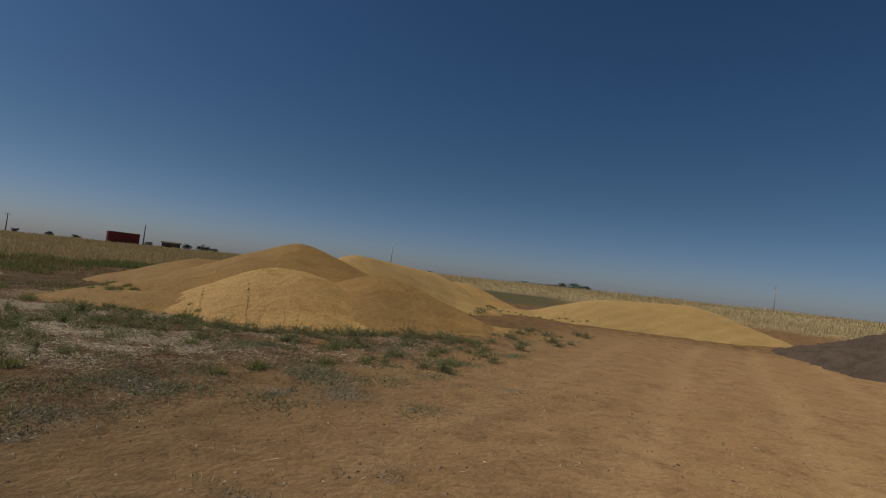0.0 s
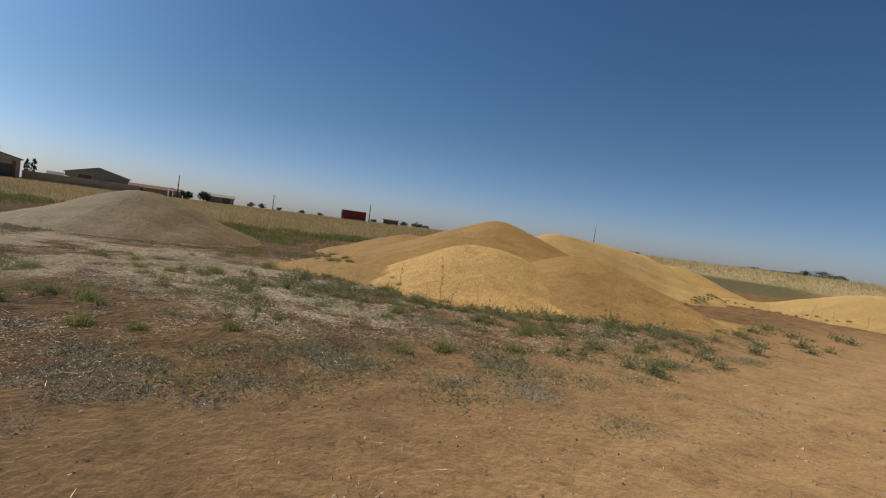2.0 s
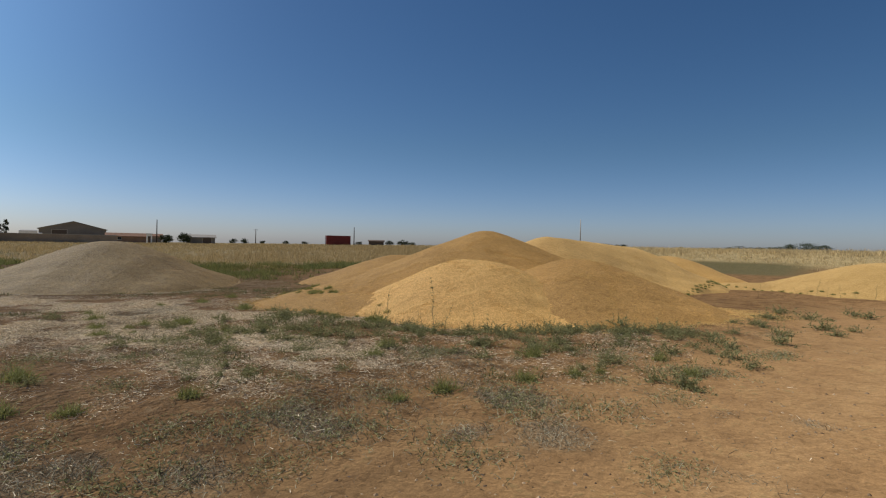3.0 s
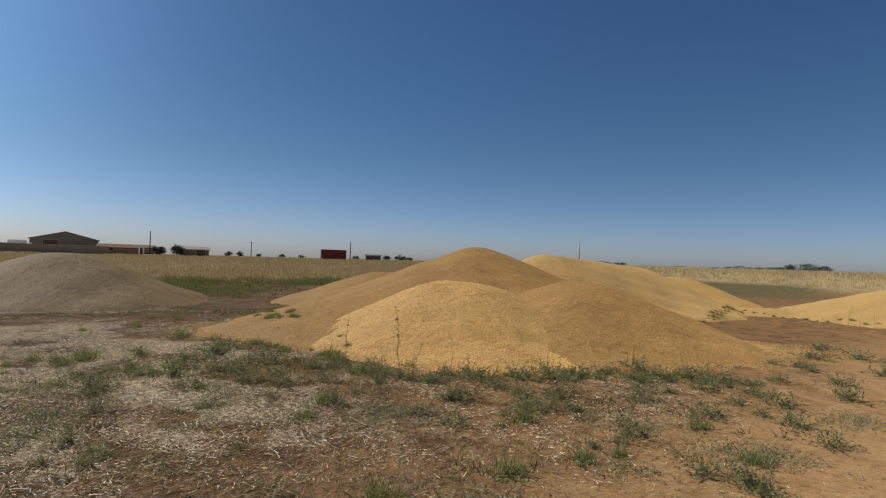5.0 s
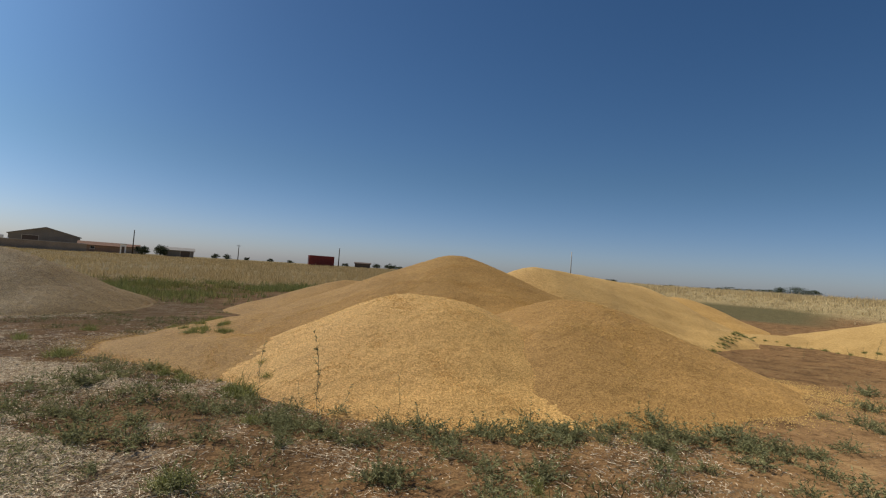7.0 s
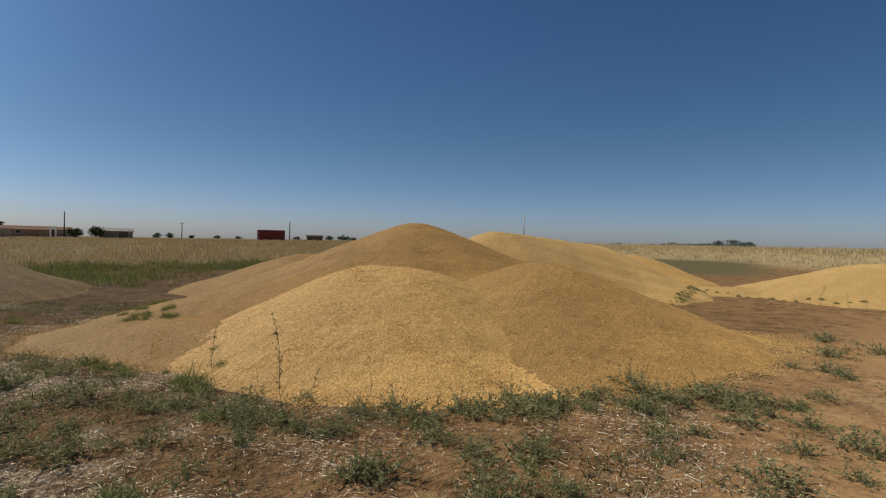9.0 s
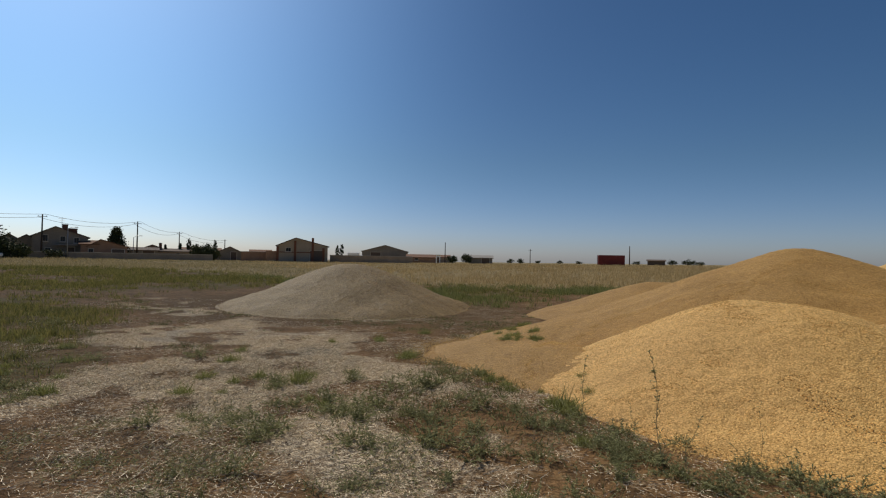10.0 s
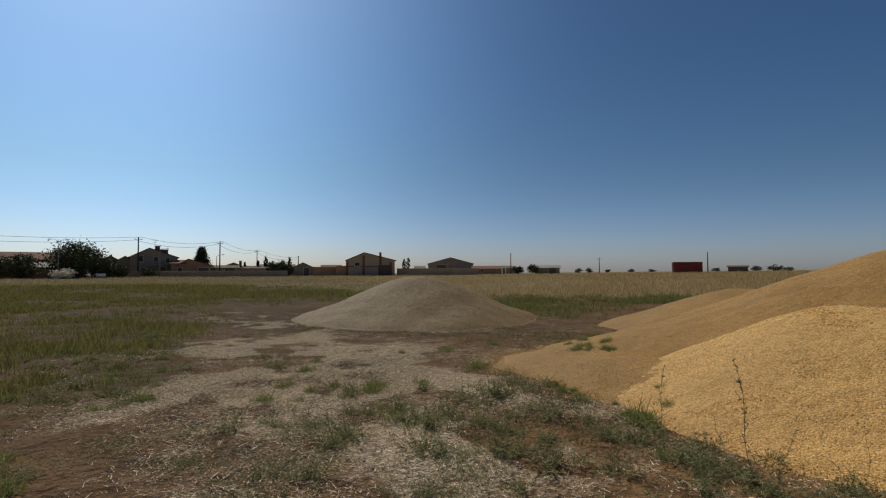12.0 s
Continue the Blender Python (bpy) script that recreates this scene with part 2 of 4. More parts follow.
# where dried weed lies matted on the soil
MATS = [(-3.4, 4.4), (-3.1, 5.2), (-3.3, 3.9), (-5.5, 5.9), (-5.7, 4.5), (-2.6, 4.3), (-3.8, 6.8), (-3.6, 3.4), (-0.9, 8.4), (-0.6, 8.7), (-1.6, 7.5), (-2.0, 6.0), (-1.9, 8.6), (-0.7, 7.2), (-1.2, 6.2), (-1.6, 5.8),
        (-4.3, 5.0), (-4.9, 5.6), (-4.5, 6.2), (-5.2, 3.6), (-6.4, 4.2), (-6.2, 5.2), (-2.4, 3.6), (-2.9, 2.9), (-4.0, 2.6), (-0.3, 5.3), (-1.6, 4.6), (-5.9, 6.5), (-7.4, 5.0)]
MORE_MATS = [(-0.1, 10.3), (0.0, 10.7), (-6.4, 4.8), (-7.0, 3.3), (-7.4, 4.0), (-6.0, 4.8), (-7.1, 5.0), (-5.4, 6.3), (-3.9, 7.2), (-5.9, 8.2), (-4.1, 7.2)]
LOW_MATS = [(-2.8, 3.1), (-2.4, 2.7), (-3.0, 3.3), (-2.9, 2.3), (-3.4, 2.3), (-2.9, 2.0), (-3.4, 1.9), (-3.4, 2.7), (-3.1, 4.3), (-2.7, 4.2), (-3.0, 5.1), (-1.8, 5.0), (-1.3, 4.9), (-1.2, 5.2), (-2.0, 5.9), (-1.8, 6.1), (-2.6, 1.7), (-5.2, 2.1), (-4.1, 2.4)]


def zone_values(x, y):
    r, az = compass(x, y)
    wob = waves(x, y, 0.35, 3)
    line = -3.1 + 0.17 * (y - 1) + 0.5 * wob
    sand = smoothstep(-1.2, 1.2, x - line) * (1 - smoothstep(17, 24, y))
    field = smoothstep(-4, 5, r - field_edge(az) + 2.0 * wob)
    left = smoothstep(94, 105, az + 5 * wob) * (1 - smoothstep(150, 170, az)) * smoothstep(5, 10, r + wob)
    strip = smoothstep(40, 60, az) * (1 - smoothstep(150, 170, az)) * smoothstep(-9, -3, r - np.minimum(field_edge(az), 34) + 2 * wob)
    green = np.maximum(left * 0.85, strip * 0.8) * (1 - field) * np.clip(0.62 + 0.6 * waves(x, y, 1.6, 93) + 0.5 * waves(x, y, 5.0, 94), 0.1, 1)
    streak = smoothstep(-0.12, 0.62, waves(x * 0.7 + y * 0.4, y * 1.5 - x * 0.4, 2.4, 91) + 0.75 * waves(x, y, 8.0, 92)) * 1.15
    straw = np.exp(-(((x + 9.6) / 4.8) ** 2 + ((y - 5.6) / 2.7) ** 2) ** 1.5) * 0.95
    straw = np.maximum(straw, 0.24 * np.exp(-(((x + 5.3) / 2.6) ** 2 + ((y - 7.2) / 1.2) ** 2)))
    straw = np.maximum(straw, 0.85 * np.exp(-(((x + 16.5) / 8.5) ** 2 + ((y - 4.0 - 0.1 * (x + 16.5)) / 1.9) ** 2) ** 1.5))
    litter = smoothstep(-0.35, 0.5, waves(x, y, 1.3, 96) + 0.6 * waves(x, y, 4.5, 97) + 0.35 * waves(x, y, 11, 98))
    litter = litter * (1 - smoothstep(0.2, 0.8, sand)) * (1 - 0.75 * left) * (1 - 0.75 * smoothstep(-5.5, -2.8, x)) * (1 - smoothstep(20, 27, r)) * smoothstep(1.5, 4.5, y + 0.25 * (x + 6))
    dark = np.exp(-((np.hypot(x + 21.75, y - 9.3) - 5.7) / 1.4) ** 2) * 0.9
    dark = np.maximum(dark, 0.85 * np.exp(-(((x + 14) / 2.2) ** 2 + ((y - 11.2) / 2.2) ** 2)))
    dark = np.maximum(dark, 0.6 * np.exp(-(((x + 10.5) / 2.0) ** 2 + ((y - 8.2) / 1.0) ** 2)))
    dark = np.maximum(dark, 0.4 * np.exp(-(((x + 1.2) / 3.2) ** 2 + ((y - 19) / 3.5) ** 2)))
    fallow = smoothstep(-5, 3, az) * (1 - smoothstep(20, 26, az)) * smoothstep(31, 34, r) * (1 - smoothstep(43, 47, r))
    off = np.abs(x - (2.3 + 0.2 * (y - 3) + 0.25 * waves(x * 0, y, 0.8, 95)))
    rut = np.maximum(np.exp(-((off - 0.85) / 0.28) ** 2), 0.7 * np.exp(-((off - 2.6) / 0.3) ** 2)) * sand
    mat = np.zeros(np.shape(x))
    for px, py in LOW_MATS:
        mat = np.maximum(mat, np.exp(-((np.asarray(x) - px) ** 2 + (np.asarray(y) - py) ** 2) / 0.09))
    mat = smoothstep(0.25, 0.9, mat + 0.4 * waves(x, y, 5, 99) + 0.16 * waves(x, y, 14, 100)) * (r < 30)
    return {"mat": mat, "rut": rut, "sand": sand, "field": field, "green": green, "straw": np.maximum(np.clip(straw * streak * 1.35, 0, 1.2), 0.22 * litter), "dark": dark * (1 - field), "fallow": fallow}


def near_relief(x, y):
    r, _ = compass(x, y)
    calm = 1 - smoothstep(15, 40, r)
    z = 0.03 * waves(x, y, 1.5, 5) + 0.016 * waves(x, y, 6, 6) + 0.003 * waves(x, y, 20, 7)
    rut = x - (2.3 + 0.2 * (y - 3))
    z = z - 0.03 * np.exp(-((np.abs(rut) - 0.85) / 0.22) ** 2)
    return z * calm


def ground_height(x, y):
    return ground_z(x, y) + near_relief(x, y)


soil_mat = ground_material()
gv, gf = lattice(stretched(-20, 9, 0.1, 4200, 70), stretched(-3, 27, 0.1, 4200, 70), ground_height)
ground = mesh_object("ground", gv.tolist(), gf.tolist(), soil_mat)
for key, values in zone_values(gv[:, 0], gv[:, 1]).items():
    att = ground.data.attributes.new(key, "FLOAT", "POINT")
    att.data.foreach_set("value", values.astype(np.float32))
tagged(ground, "bare reddish-brown farm soil with a sandy track and straw litter", "ground", kind="structure")

# ---- heaps ----
HEAPS = []


def lobe_height(ls, seed, gx, gy):
    wob = 0.018 * np.sin(gx * 1.3 + seed) * np.sin(gy * 1.1 + 2 * seed) + 0.014 * np.sin(gx * 3.1 + gy * 2.3 + seed) + 0.01 * np.sin(gx * 5.7 - gy * 4.9 + seed * 3)
    total = None
    for x0, y0, x1, y1, h0, h1, r0, r1, c in ls:
        ex, ey = x1 - x0, y1 - y0
        k = np.clip(((gx - x0) * ex + (gy - y0) * ey) / max(ex * ex + ey * ey, 1e-6), 0, 1)
        d = np.hypot(gx - x0 - k * ex, gy - y0 - k * ey)
        s = d / (r0 + (r1 - r0) * k) * (1 + wob)
        f = 1 - (np.sqrt(s * s + c * c) - c) / (math.sqrt(1 + c * c) - c)
        z = (h0 + (h1 - h0) * k) * (f + 0.05 * np.exp(-((s - 1) / 0.16) ** 2))
        total = z if total is None else 0.5 * (total + z + np.sqrt((total - z) ** 2 + 0.0012))
    return total


def heap(name, lobes, mat, label, step=0.06, seed=0, rough=0.012, category="grain heap", group="heaps of grain"):
    """Poured material: the highest of several rounded ridges, each (x0, y0, x1, y1, h0, h1, r0, r1, blunt)."""
    ls = np.array(lobes, float)
    reach = ls[:, 6:8].max(1) * 1.2
    lo = np.minimum(ls[:, :2], ls[:, 2:4]) - reach[:, None]
    hi = np.maximum(ls[:, :2], ls[:, 2:4]) + reach[:, None]
    g = np.random.default_rng(seed)
    bumps = 0.006 if step < 0.05 else 0.004

    def height(gx, gy):
        z = lobe_height(ls, seed, gx, gy) + 0.012 * waves(gx, gy, 3.0, seed + 40) + 0.007 * waves(gx, gy, 8.0, seed + 60) + bumps * waves(gx, gy, 30.0, seed + 80)
        return z + (g.random(gx.shape) - 0.5) * rough - 0.015

    v, f = lattice(np.arange(lo[:, 0].min(), hi[:, 0].max() + step, step), np.arange(lo[:, 1].min(), hi[:, 1].max() + step, step), height)
    f = f[v[f, 2].max(1) > -0.04]
    used = np.unique(f)
    back = np.zeros(len(v), int)
    back[used] = np.arange(len(used))
    v = v[used]
    v[:, 2] = np.maximum(v[:, 2], -0.07) + ground_z(v[:, 0], v[:, 1])
    HEAPS.append((ls, seed))
    return tagged(mesh_object(name, v.tolist(), back[f].tolist(), mat), label, category, group)


def surface(x, y):
    """The height of whatever lies on top: soil or grain."""
    z = ground_height(x, y)
    for ls, seed in HEAPS:
        z = np.maximum(z, lobe_height(ls, seed, np.asarray(x, float), np.asarray(y, float)) - 0.015 + ground_z(x, y))
    return z


pale = grain_material("pale grain", (0.5, 0.292, 0.09), (0.9, 0.585, 0.21), 58, 0.1)
golden = grain_material("golden grain", (0.315, 0.172, 0.046), (0.6, 0.36, 0.112), 54)
yellow = grain_material("yellow grain", (0.35, 0.218, 0.072), (0.54, 0.36, 0.137))
tan = grain_material("tan grain", (0.275, 0.152, 0.046), (0.585, 0.352, 0.117), 58, 0.14)
ochre = grain_material("ochre grain", (0.42, 0.245, 0.075), (0.64, 0.405, 0.14))
honey = grain_material("honey yellow grain", (0.46, 0.28, 0.09), (0.74, 0.49, 0.185))
beige = grain_material("beige grain", (0.22, 0.14, 0.055), (0.5, 0.345, 0.143), 40)
clod = simple("crumbled dark earth", (0.085, 0.06, 0.042), 0.95, 0.45, 2.0, 0.8)

heap("grain_mound", [(-6.65, 11.8, -6.25, 11.95, 1.2, 1.19, 2.92, 2.95, 0.25), (-4.7, 10.5, -3.5, 11.3, 0.22, 0.12, 1.05, 0.8, 0.4)], pale, "low rounded heap of pale yellow grain on bare soil", seed=1, step=0.045, rough=0.022)
heap("grain_mound", [(-4.95, 14.4, -4.75, 14.45, 1.23, 1.23, 3.4, 3.4, 0.18), (-5.0, 14.3, -4.5, 13.0, 1.22, 0.93, 3.2, 2.55, 0.16), (-3.0, 14.6, -2.3, 15.4, 0.22, 0.1, 1.8, 1.2, 0.2)], tan, "golden brown grain heap leaning on a paler one", seed=2, step=0.045, rough=0.022)
heap("grain_mound", [(-9.0, 16.2, -8.9, 16.3, 2.07, 2.07, 5.5, 5.5, 0.06), (-10.0, 10.0, -7.15, 10.15, 0.27, 0.4, 1.75, 1.2, 0.4), (-10.6, 12.0, -9.0, 13.0, 0.5, 0.9, 2.4, 2.6, 0.3)], golden, "tall golden brown grain heap with a low spilled foot", seed=3, rough=0.02)
heap("grain_mound", [(-8.0, 19.0, -6.5, 23.5, 1.93, 1.6, 3.8, 3.75, 0.2)], honey, "long ridge of yellow grain behind the golden heaps", seed=4, step=0.09)
heap("grain_mound", [(-6.8, 28.9, -6.3, 29.3, 1.2, 1.2, 3.5, 3.5, 0.3)], ochre, "small ochre heap of grain behind a long ridge", seed=8, step=0.12)
heap("grain_mound", [(-14.6, 17.7, -14.2, 18, 1.12, 1.12, 3.8, 3.8, 0.12)], golden, "low spur of golden grain behind the tall heap", seed=9, step=0.09)
heap("grain_mound", [(2.2, 28, 5.8, 29, 1.2, 1.36, 4.5, 4.7, 0.3), (-2.6, 26.2, -1.2, 26.8, 0.2, 0.25, 1.6, 1.6, 0.4)], yellow, "separate broad low heap of yellow grain", seed=5, step=0.09)
beige_heap = heap("grain_mound", [(-21.75, 9.05, -21.75, 9.55, 1.7, 1.7, 4.3, 4.3, 0.2)], beige, "grey-beige conical grain heap standing alone", seed=6, rough=0.03)


def foot_rim(cx, cy, radius, mat, parent):
    """A thin low ridge of spilled grain left round the foot of a heap."""
    g, v, f = np.random.default_rng(17), [], []
    for i in range(150):
        a = -2.2 + 4.4 * i / 149 + 0.15
        r = radius + 0.1 * math.sin(a * 3 + 1) + 0.04 * (g.random() - 0.5)
        fade = min(1, i / 12, (149 - i) / 12)
        for off, z in ((-0.09, -0.03), (-0.04, 0.02), (0.0, 0.035), (0.04, 0.02), (0.09, -0.03)):
            x, y = cx + math.cos(a) * (r + off), cy + math.sin(a) * (r + off)
            v.append((x, y, float(ground_height(x, y)) + (z + 0.012 * (g.random() - 0.5)) * fade - 0.02 * (1 - fade)))
    for i in range(149):
        for k in range(4):
            f.append((i * 5 + k, i * 5 + k + 1, i * 5 + k + 6, i * 5 + k + 5))
    mesh_object("grain_rim", v, f, mat, parent, "thin pale rim of spilled grain")


foot_rim(-21.75, 9.3, 4.72, beige, beige_heap)
heap("earth_mound", [(14.0, 20.8, 15.5, 20.8, 1.9, 1.9, 6, 6, 0.3), (10.5, 17.6, 13.5, 16.2, 0.75, 0.8, 2.4, 2.6, 0.3)], clod, "dark grey-brown mound of crumbled earth by the track", seed=7, rough=0.09, step=0.12, category="earth mound", group="earth mounds")


# ---- distance ----
def place_at(az, d):
    return -1.7 - math.sin(radians(az)) * d, 5.2 + math.cos(radians(az)) * d


def stand(az, d, turn=0.0, drop=0.0):
    """A pose on the land at that bearing and distance; its own x runs to the right, its y away."""
    x, y = place_at(az, d)
    return pose(x, y, float(ground_z(x, y)) - drop, 0, 0, az + turn)


def anchor(name, m, label, category, group=""):
    ob = new(name)
    ob.empty_display_size = 0.2
    ob.matrix_world = m
    return tagged(ob, label, category, group)


def box(bm, x0, x1, y0, y1, z0, z1, bevel=0.0):
    got = bmesh.ops.create_cube(bm, size=1, matrix=Matrix.Translation(((x0 + x1) / 2, (y0 + y1) / 2, (z0 + z1) / 2)) @ Matrix.Diagonal((x1 - x0, y1 - y0, z1 - z0, 1)))
    if bevel:
        bmesh.ops.bevel(bm, geom=list({e for v in got["verts"] for e in v.link_edges}), offset=bevel, segments=1, affect="EDGES")
    return bm


def boxed(*a, **k):
    return box(bmesh.new(), *a, **k)


def rod(bm, a, b, r0, r1, sides=8):
    a, b = Vector(a), Vector(b)
    m = Matrix.Translation((a + b) / 2) @ (b - a).to_track_quat("Z", "Y").to_matrix().to_4x4()
    bmesh.ops.create_cone(bm, cap_ends=True, segments=sides, radius1=r0, radius2=r1, depth=(b - a).length, matrix=m)
    return bm


def rodded(*a, **k):
    return rod(bmesh.new(), *a, **k)


# distance haze is put into the blue-grey colour of the hills
haze = simple("far hill haze blue", (0.13, 0.155, 0.2), 1.0, 0.12, 0.004)
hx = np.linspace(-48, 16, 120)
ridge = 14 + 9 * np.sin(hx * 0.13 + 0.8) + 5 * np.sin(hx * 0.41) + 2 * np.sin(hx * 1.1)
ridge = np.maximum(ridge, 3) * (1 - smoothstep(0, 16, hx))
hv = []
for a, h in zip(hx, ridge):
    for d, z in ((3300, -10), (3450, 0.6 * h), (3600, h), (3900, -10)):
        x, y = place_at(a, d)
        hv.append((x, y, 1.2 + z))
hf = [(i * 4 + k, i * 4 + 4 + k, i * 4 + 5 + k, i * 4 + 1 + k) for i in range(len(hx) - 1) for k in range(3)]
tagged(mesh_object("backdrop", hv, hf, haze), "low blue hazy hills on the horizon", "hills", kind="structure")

# ---- the village and the plain ----
plaster = simple("pale plaster", (0.30, 0.255, 0.20), 0.9, 0.2, 0.6)
warm_wall = simple("warm brick wall", (0.26, 0.165, 0.115), 0.9, 0.25, 0.7)
grey_wall = simple("grey rendered wall", (0.20, 0.18, 0.155), 0.9, 0.25, 0.6)
dun_wall = simple("dun block wall", (0.27, 0.22, 0.17), 0.9, 0.25, 0.6)
brick_red = simple("dark red brick", (0.16, 0.075, 0.05), 0.9, 0.25, 1.2)
tile_roof = simple("clay roof tiles", (0.13, 0.072, 0.048), 0.9, 0.3, 1.5, 0.6)
dark_roof = simple("weathered dark roof", (0.09, 0.07, 0.06), 0.9, 0.3, 1.2, 0.6)
sheet_roof = simple("grey fibre-cement roof", (0.20, 0.19, 0.18), 0.8, 0.2, 0.8)
pane_dark = simple("window glass dark", (0.02, 0.022, 0.025), 0.15, 0.1, 1)
frame_mat = simple("painted window frame", (0.4, 0.37, 0.32), 0.6, 0.1, 2)
door_mat = simple("old metal door", (0.10, 0.075, 0.06), 0.6, 0.2, 2)
white_paint = simple("white painted metal", (0.75, 0.75, 0.73), 0.45, 0.1, 2)
old_wood = simple("creosoted pole wood", (0.045, 0.035, 0.028), 0.9, 0.3, 5)
concrete = simple("grey concrete", (0.32, 0.31, 0.29), 0.9, 0.2, 3)
steel = simple("galvanised steel", (0.25, 0.26, 0.27), 0.5, 0.15, 4, 0, 0.6)
cable = simple("black cable", (0.02, 0.02, 0.02), 0.6, 0.1, 2)
rust_red = simple("rusty red container paint", (0.17, 0.032, 0.03), 0.6, 0.3, 1.2)
bark = simple("bark", (0.06, 0.045, 0.032), 0.95, 0.3, 6, 0.5)


def add_window(parent, x, z, w, h, y=0.0, panes=2):
    frame_part = part("window", box(box(box(boxed(x - w / 2, x + w / 2, y - 0.07, y - 0.003, z, z + 0.09), x - w / 2, x + w / 2, y - 0.07, y - 0.003, z + h - 0.09, z + h), x - w / 2, x - w / 2 + 0.09, y - 0.065, y - 0.003, z + 0.09, z + h - 0.09), x + w / 2 - 0.09, x + w / 2, y - 0.065, y - 0.003, z + 0.09, z + h - 0.09), frame_mat, parent)
    step = (w - 0.18) / panes
    for i in range(panes):
        part("pane", boxed(x - w / 2 + 0.09 + step * i + 0.02, x - w / 2 + 0.09 + step * (i + 1) - 0.02, y - 0.04, y - 0.006, z + 0.09, z + h - 0.09), pane_dark, frame_part)
    part("sill", boxed(x - w / 2 - 0.1, x + w / 2 + 0.1, y - 0.16, y - 0.003, z - 0.1, z - 0.005), frame_mat, frame_part)


def house(az, d, w, depth, eave, ridge, wall, roof, label, front_gable=True, windows=(), doors=(), chimneys=(), turn=0.0, peak=0.5):
    """A building that shows its front; its ridge runs away from the front (a gable) or along it."""
    root = anchor("house", stand(az, d, turn, 0.3), label, "house", "buildings of the village")
    eave, ridge = eave + 0.3, ridge + 0.3
    bm = bmesh.new()
    px = -w / 2 + w * peak
    if front_gable:
        section = [(-w / 2, 0), (w / 2, 0), (w / 2, eave), (px, ridge - 0.12), (-w / 2, eave)]
        rings = [[bm.verts.new((x, y, z)) for x, z in section] for y in (0, depth)]
    else:
        section = [(0, 0), (depth, 0), (depth, eave), (depth / 2, ridge - 0.12), (0, eave)]
        rings = [[bm.verts.new((x, y, z)) for y, z in section] for x in (-w / 2, w / 2)]
    for i in range(5):
        bm.faces.new((rings[0][i], rings[0][(i + 1) % 5], rings[1][(i + 1) % 5], rings[1][i]))
    bm.faces.new(rings[0][::-1])
    bm.faces.new(rings[1])
    part("wall", bm, wall, root)
    over, th = 0.35, 0.16
    for side in (0, 1):
        bm = bmesh.new()
        if front_gable:
            ex = (-w / 2 - over, w / 2 + over)[side]
            drop = (ridge - eave) / (w / 2) * over
            prof = [(px, ridge), (px, ridge - th), (ex, eave - drop - th + 0.02), (ex, eave - drop + 0.02)]
            q = [[bm.verts.new((x, y, z)) for x, z in prof] for y in (-over, depth + over)]
        else:
            ey = (-over, depth + over)[side]
            drop = (ridge - eave) / (depth / 2) * over
            prof = [(depth / 2, ridge), (depth / 2, ridge - th), (ey, eave - drop - th + 0.02), (ey, eave - drop + 0.02)]
            q = [[bm.verts.new((x, y, z)) for y, z in prof] for x in (-w / 2 - over, w / 2 + over)]
        for i in range(4):
            bm.faces.new((q[0][i], q[0][(i + 1) % 4], q[1][(i + 1) % 4], q[1][i]))
        bm.faces.new(q[0][::-1])
        bm.faces.new(q[1])
        part("roof", bm, roof, root)
    for x, z, ww, hh in windows:
        add_window(root, x, z + 0.3, ww, hh)
    for x, ww, hh in doors:
        leaf = part("door", boxed(x - ww / 2, x + ww / 2, -0.05, -0.003, 0.3, 0.3 + hh), door_mat, root)
        part("door_frame", box(box(boxed(x - ww / 2 - 0.12, x - ww / 2 - 0.004, -0.09, -0.003, 0.3, 0.3 + hh), x + ww / 2 + 0.004, x + ww / 2 + 0.12, -0.09, -0.003, 0.3, 0.3 + hh), x - ww / 2 - 0.12, x + ww / 2 + 0.12, -0.09, -0.003, 0.304 + hh, 0.42 + hh), frame_mat, leaf)
    for x, y, ww, top in chimneys:
        stack = part("chimney", boxed(x - ww / 2, x + ww / 2, y, y + ww, eave - 0.2, top + 0.3), brick_red, root)
        part("cap", boxed(x - ww / 2 - 0.1, x + ww / 2 + 0.1, y - 0.1, y + ww + 0.1, top + 0.304, top + 0.42), concrete, stack)
    return root


house(118.6, 119, 5.0, 7, 2.6, 3.9, dun_wall, dark_roof, "dun house at the end of the village", False, windows=((0.6, 1.0, 1.0, 1.0),))
house(108.7, 124, 5.0, 7, 3.0, 4.5, grey_wall, tile_roof, "grey house behind the big tree", True)
house(97.9, 140, 5.0, 7, 2.4, 3.4, warm_wall, dark_roof, "small warm-walled barn behind low sheds", True)
house(93.6, 142, 9.0, 7, 2.2, 3.0, dun_wall, tile_roof, "low dun house behind garden trees", False)
house(87.9, 140, 5.0, 6, 2.0, 2.8, plaster, tile_roof, "small pale house behind the yard wall", False)
house(68.3, 170, 5.0, 6, 1.9, 2.6, dun_wall, tile_roof, "small dun house on the edge of the plain", False)
# gabled farm building with brick pillars, next to its yard wall
barn = house(83.6, 115, 10.6, 9, 3.6, 5.3, plaster, dark_roof, "beige gabled farm building with brown brick pillars", windows=((-3.0, 2.2, 1.2, 0.9),), doors=((2.9, 2.6, 2.5),), peak=0.36)
for x, top in ((-5.22, 3.6), (-1.6, 4.9), (2.1, 5.6), (4.4, 3.4)):
    part("pillar", boxed(x - 0.25, x + 0.25, -0.18, -0.006, 0, top), brick_red, barn)
for x0, x1 in ((-4.95, -1.87), (-1.33, 1.83)):
    part("band", boxed(x0, x1, -0.1, -0.006, 2.3, 2.5), brick_red, barn)
part("lean_to", boxed(-7.6, -5.5, 0.2, 5, 0, 2.6), warm_wall, barn, "low warm brick lean-to")

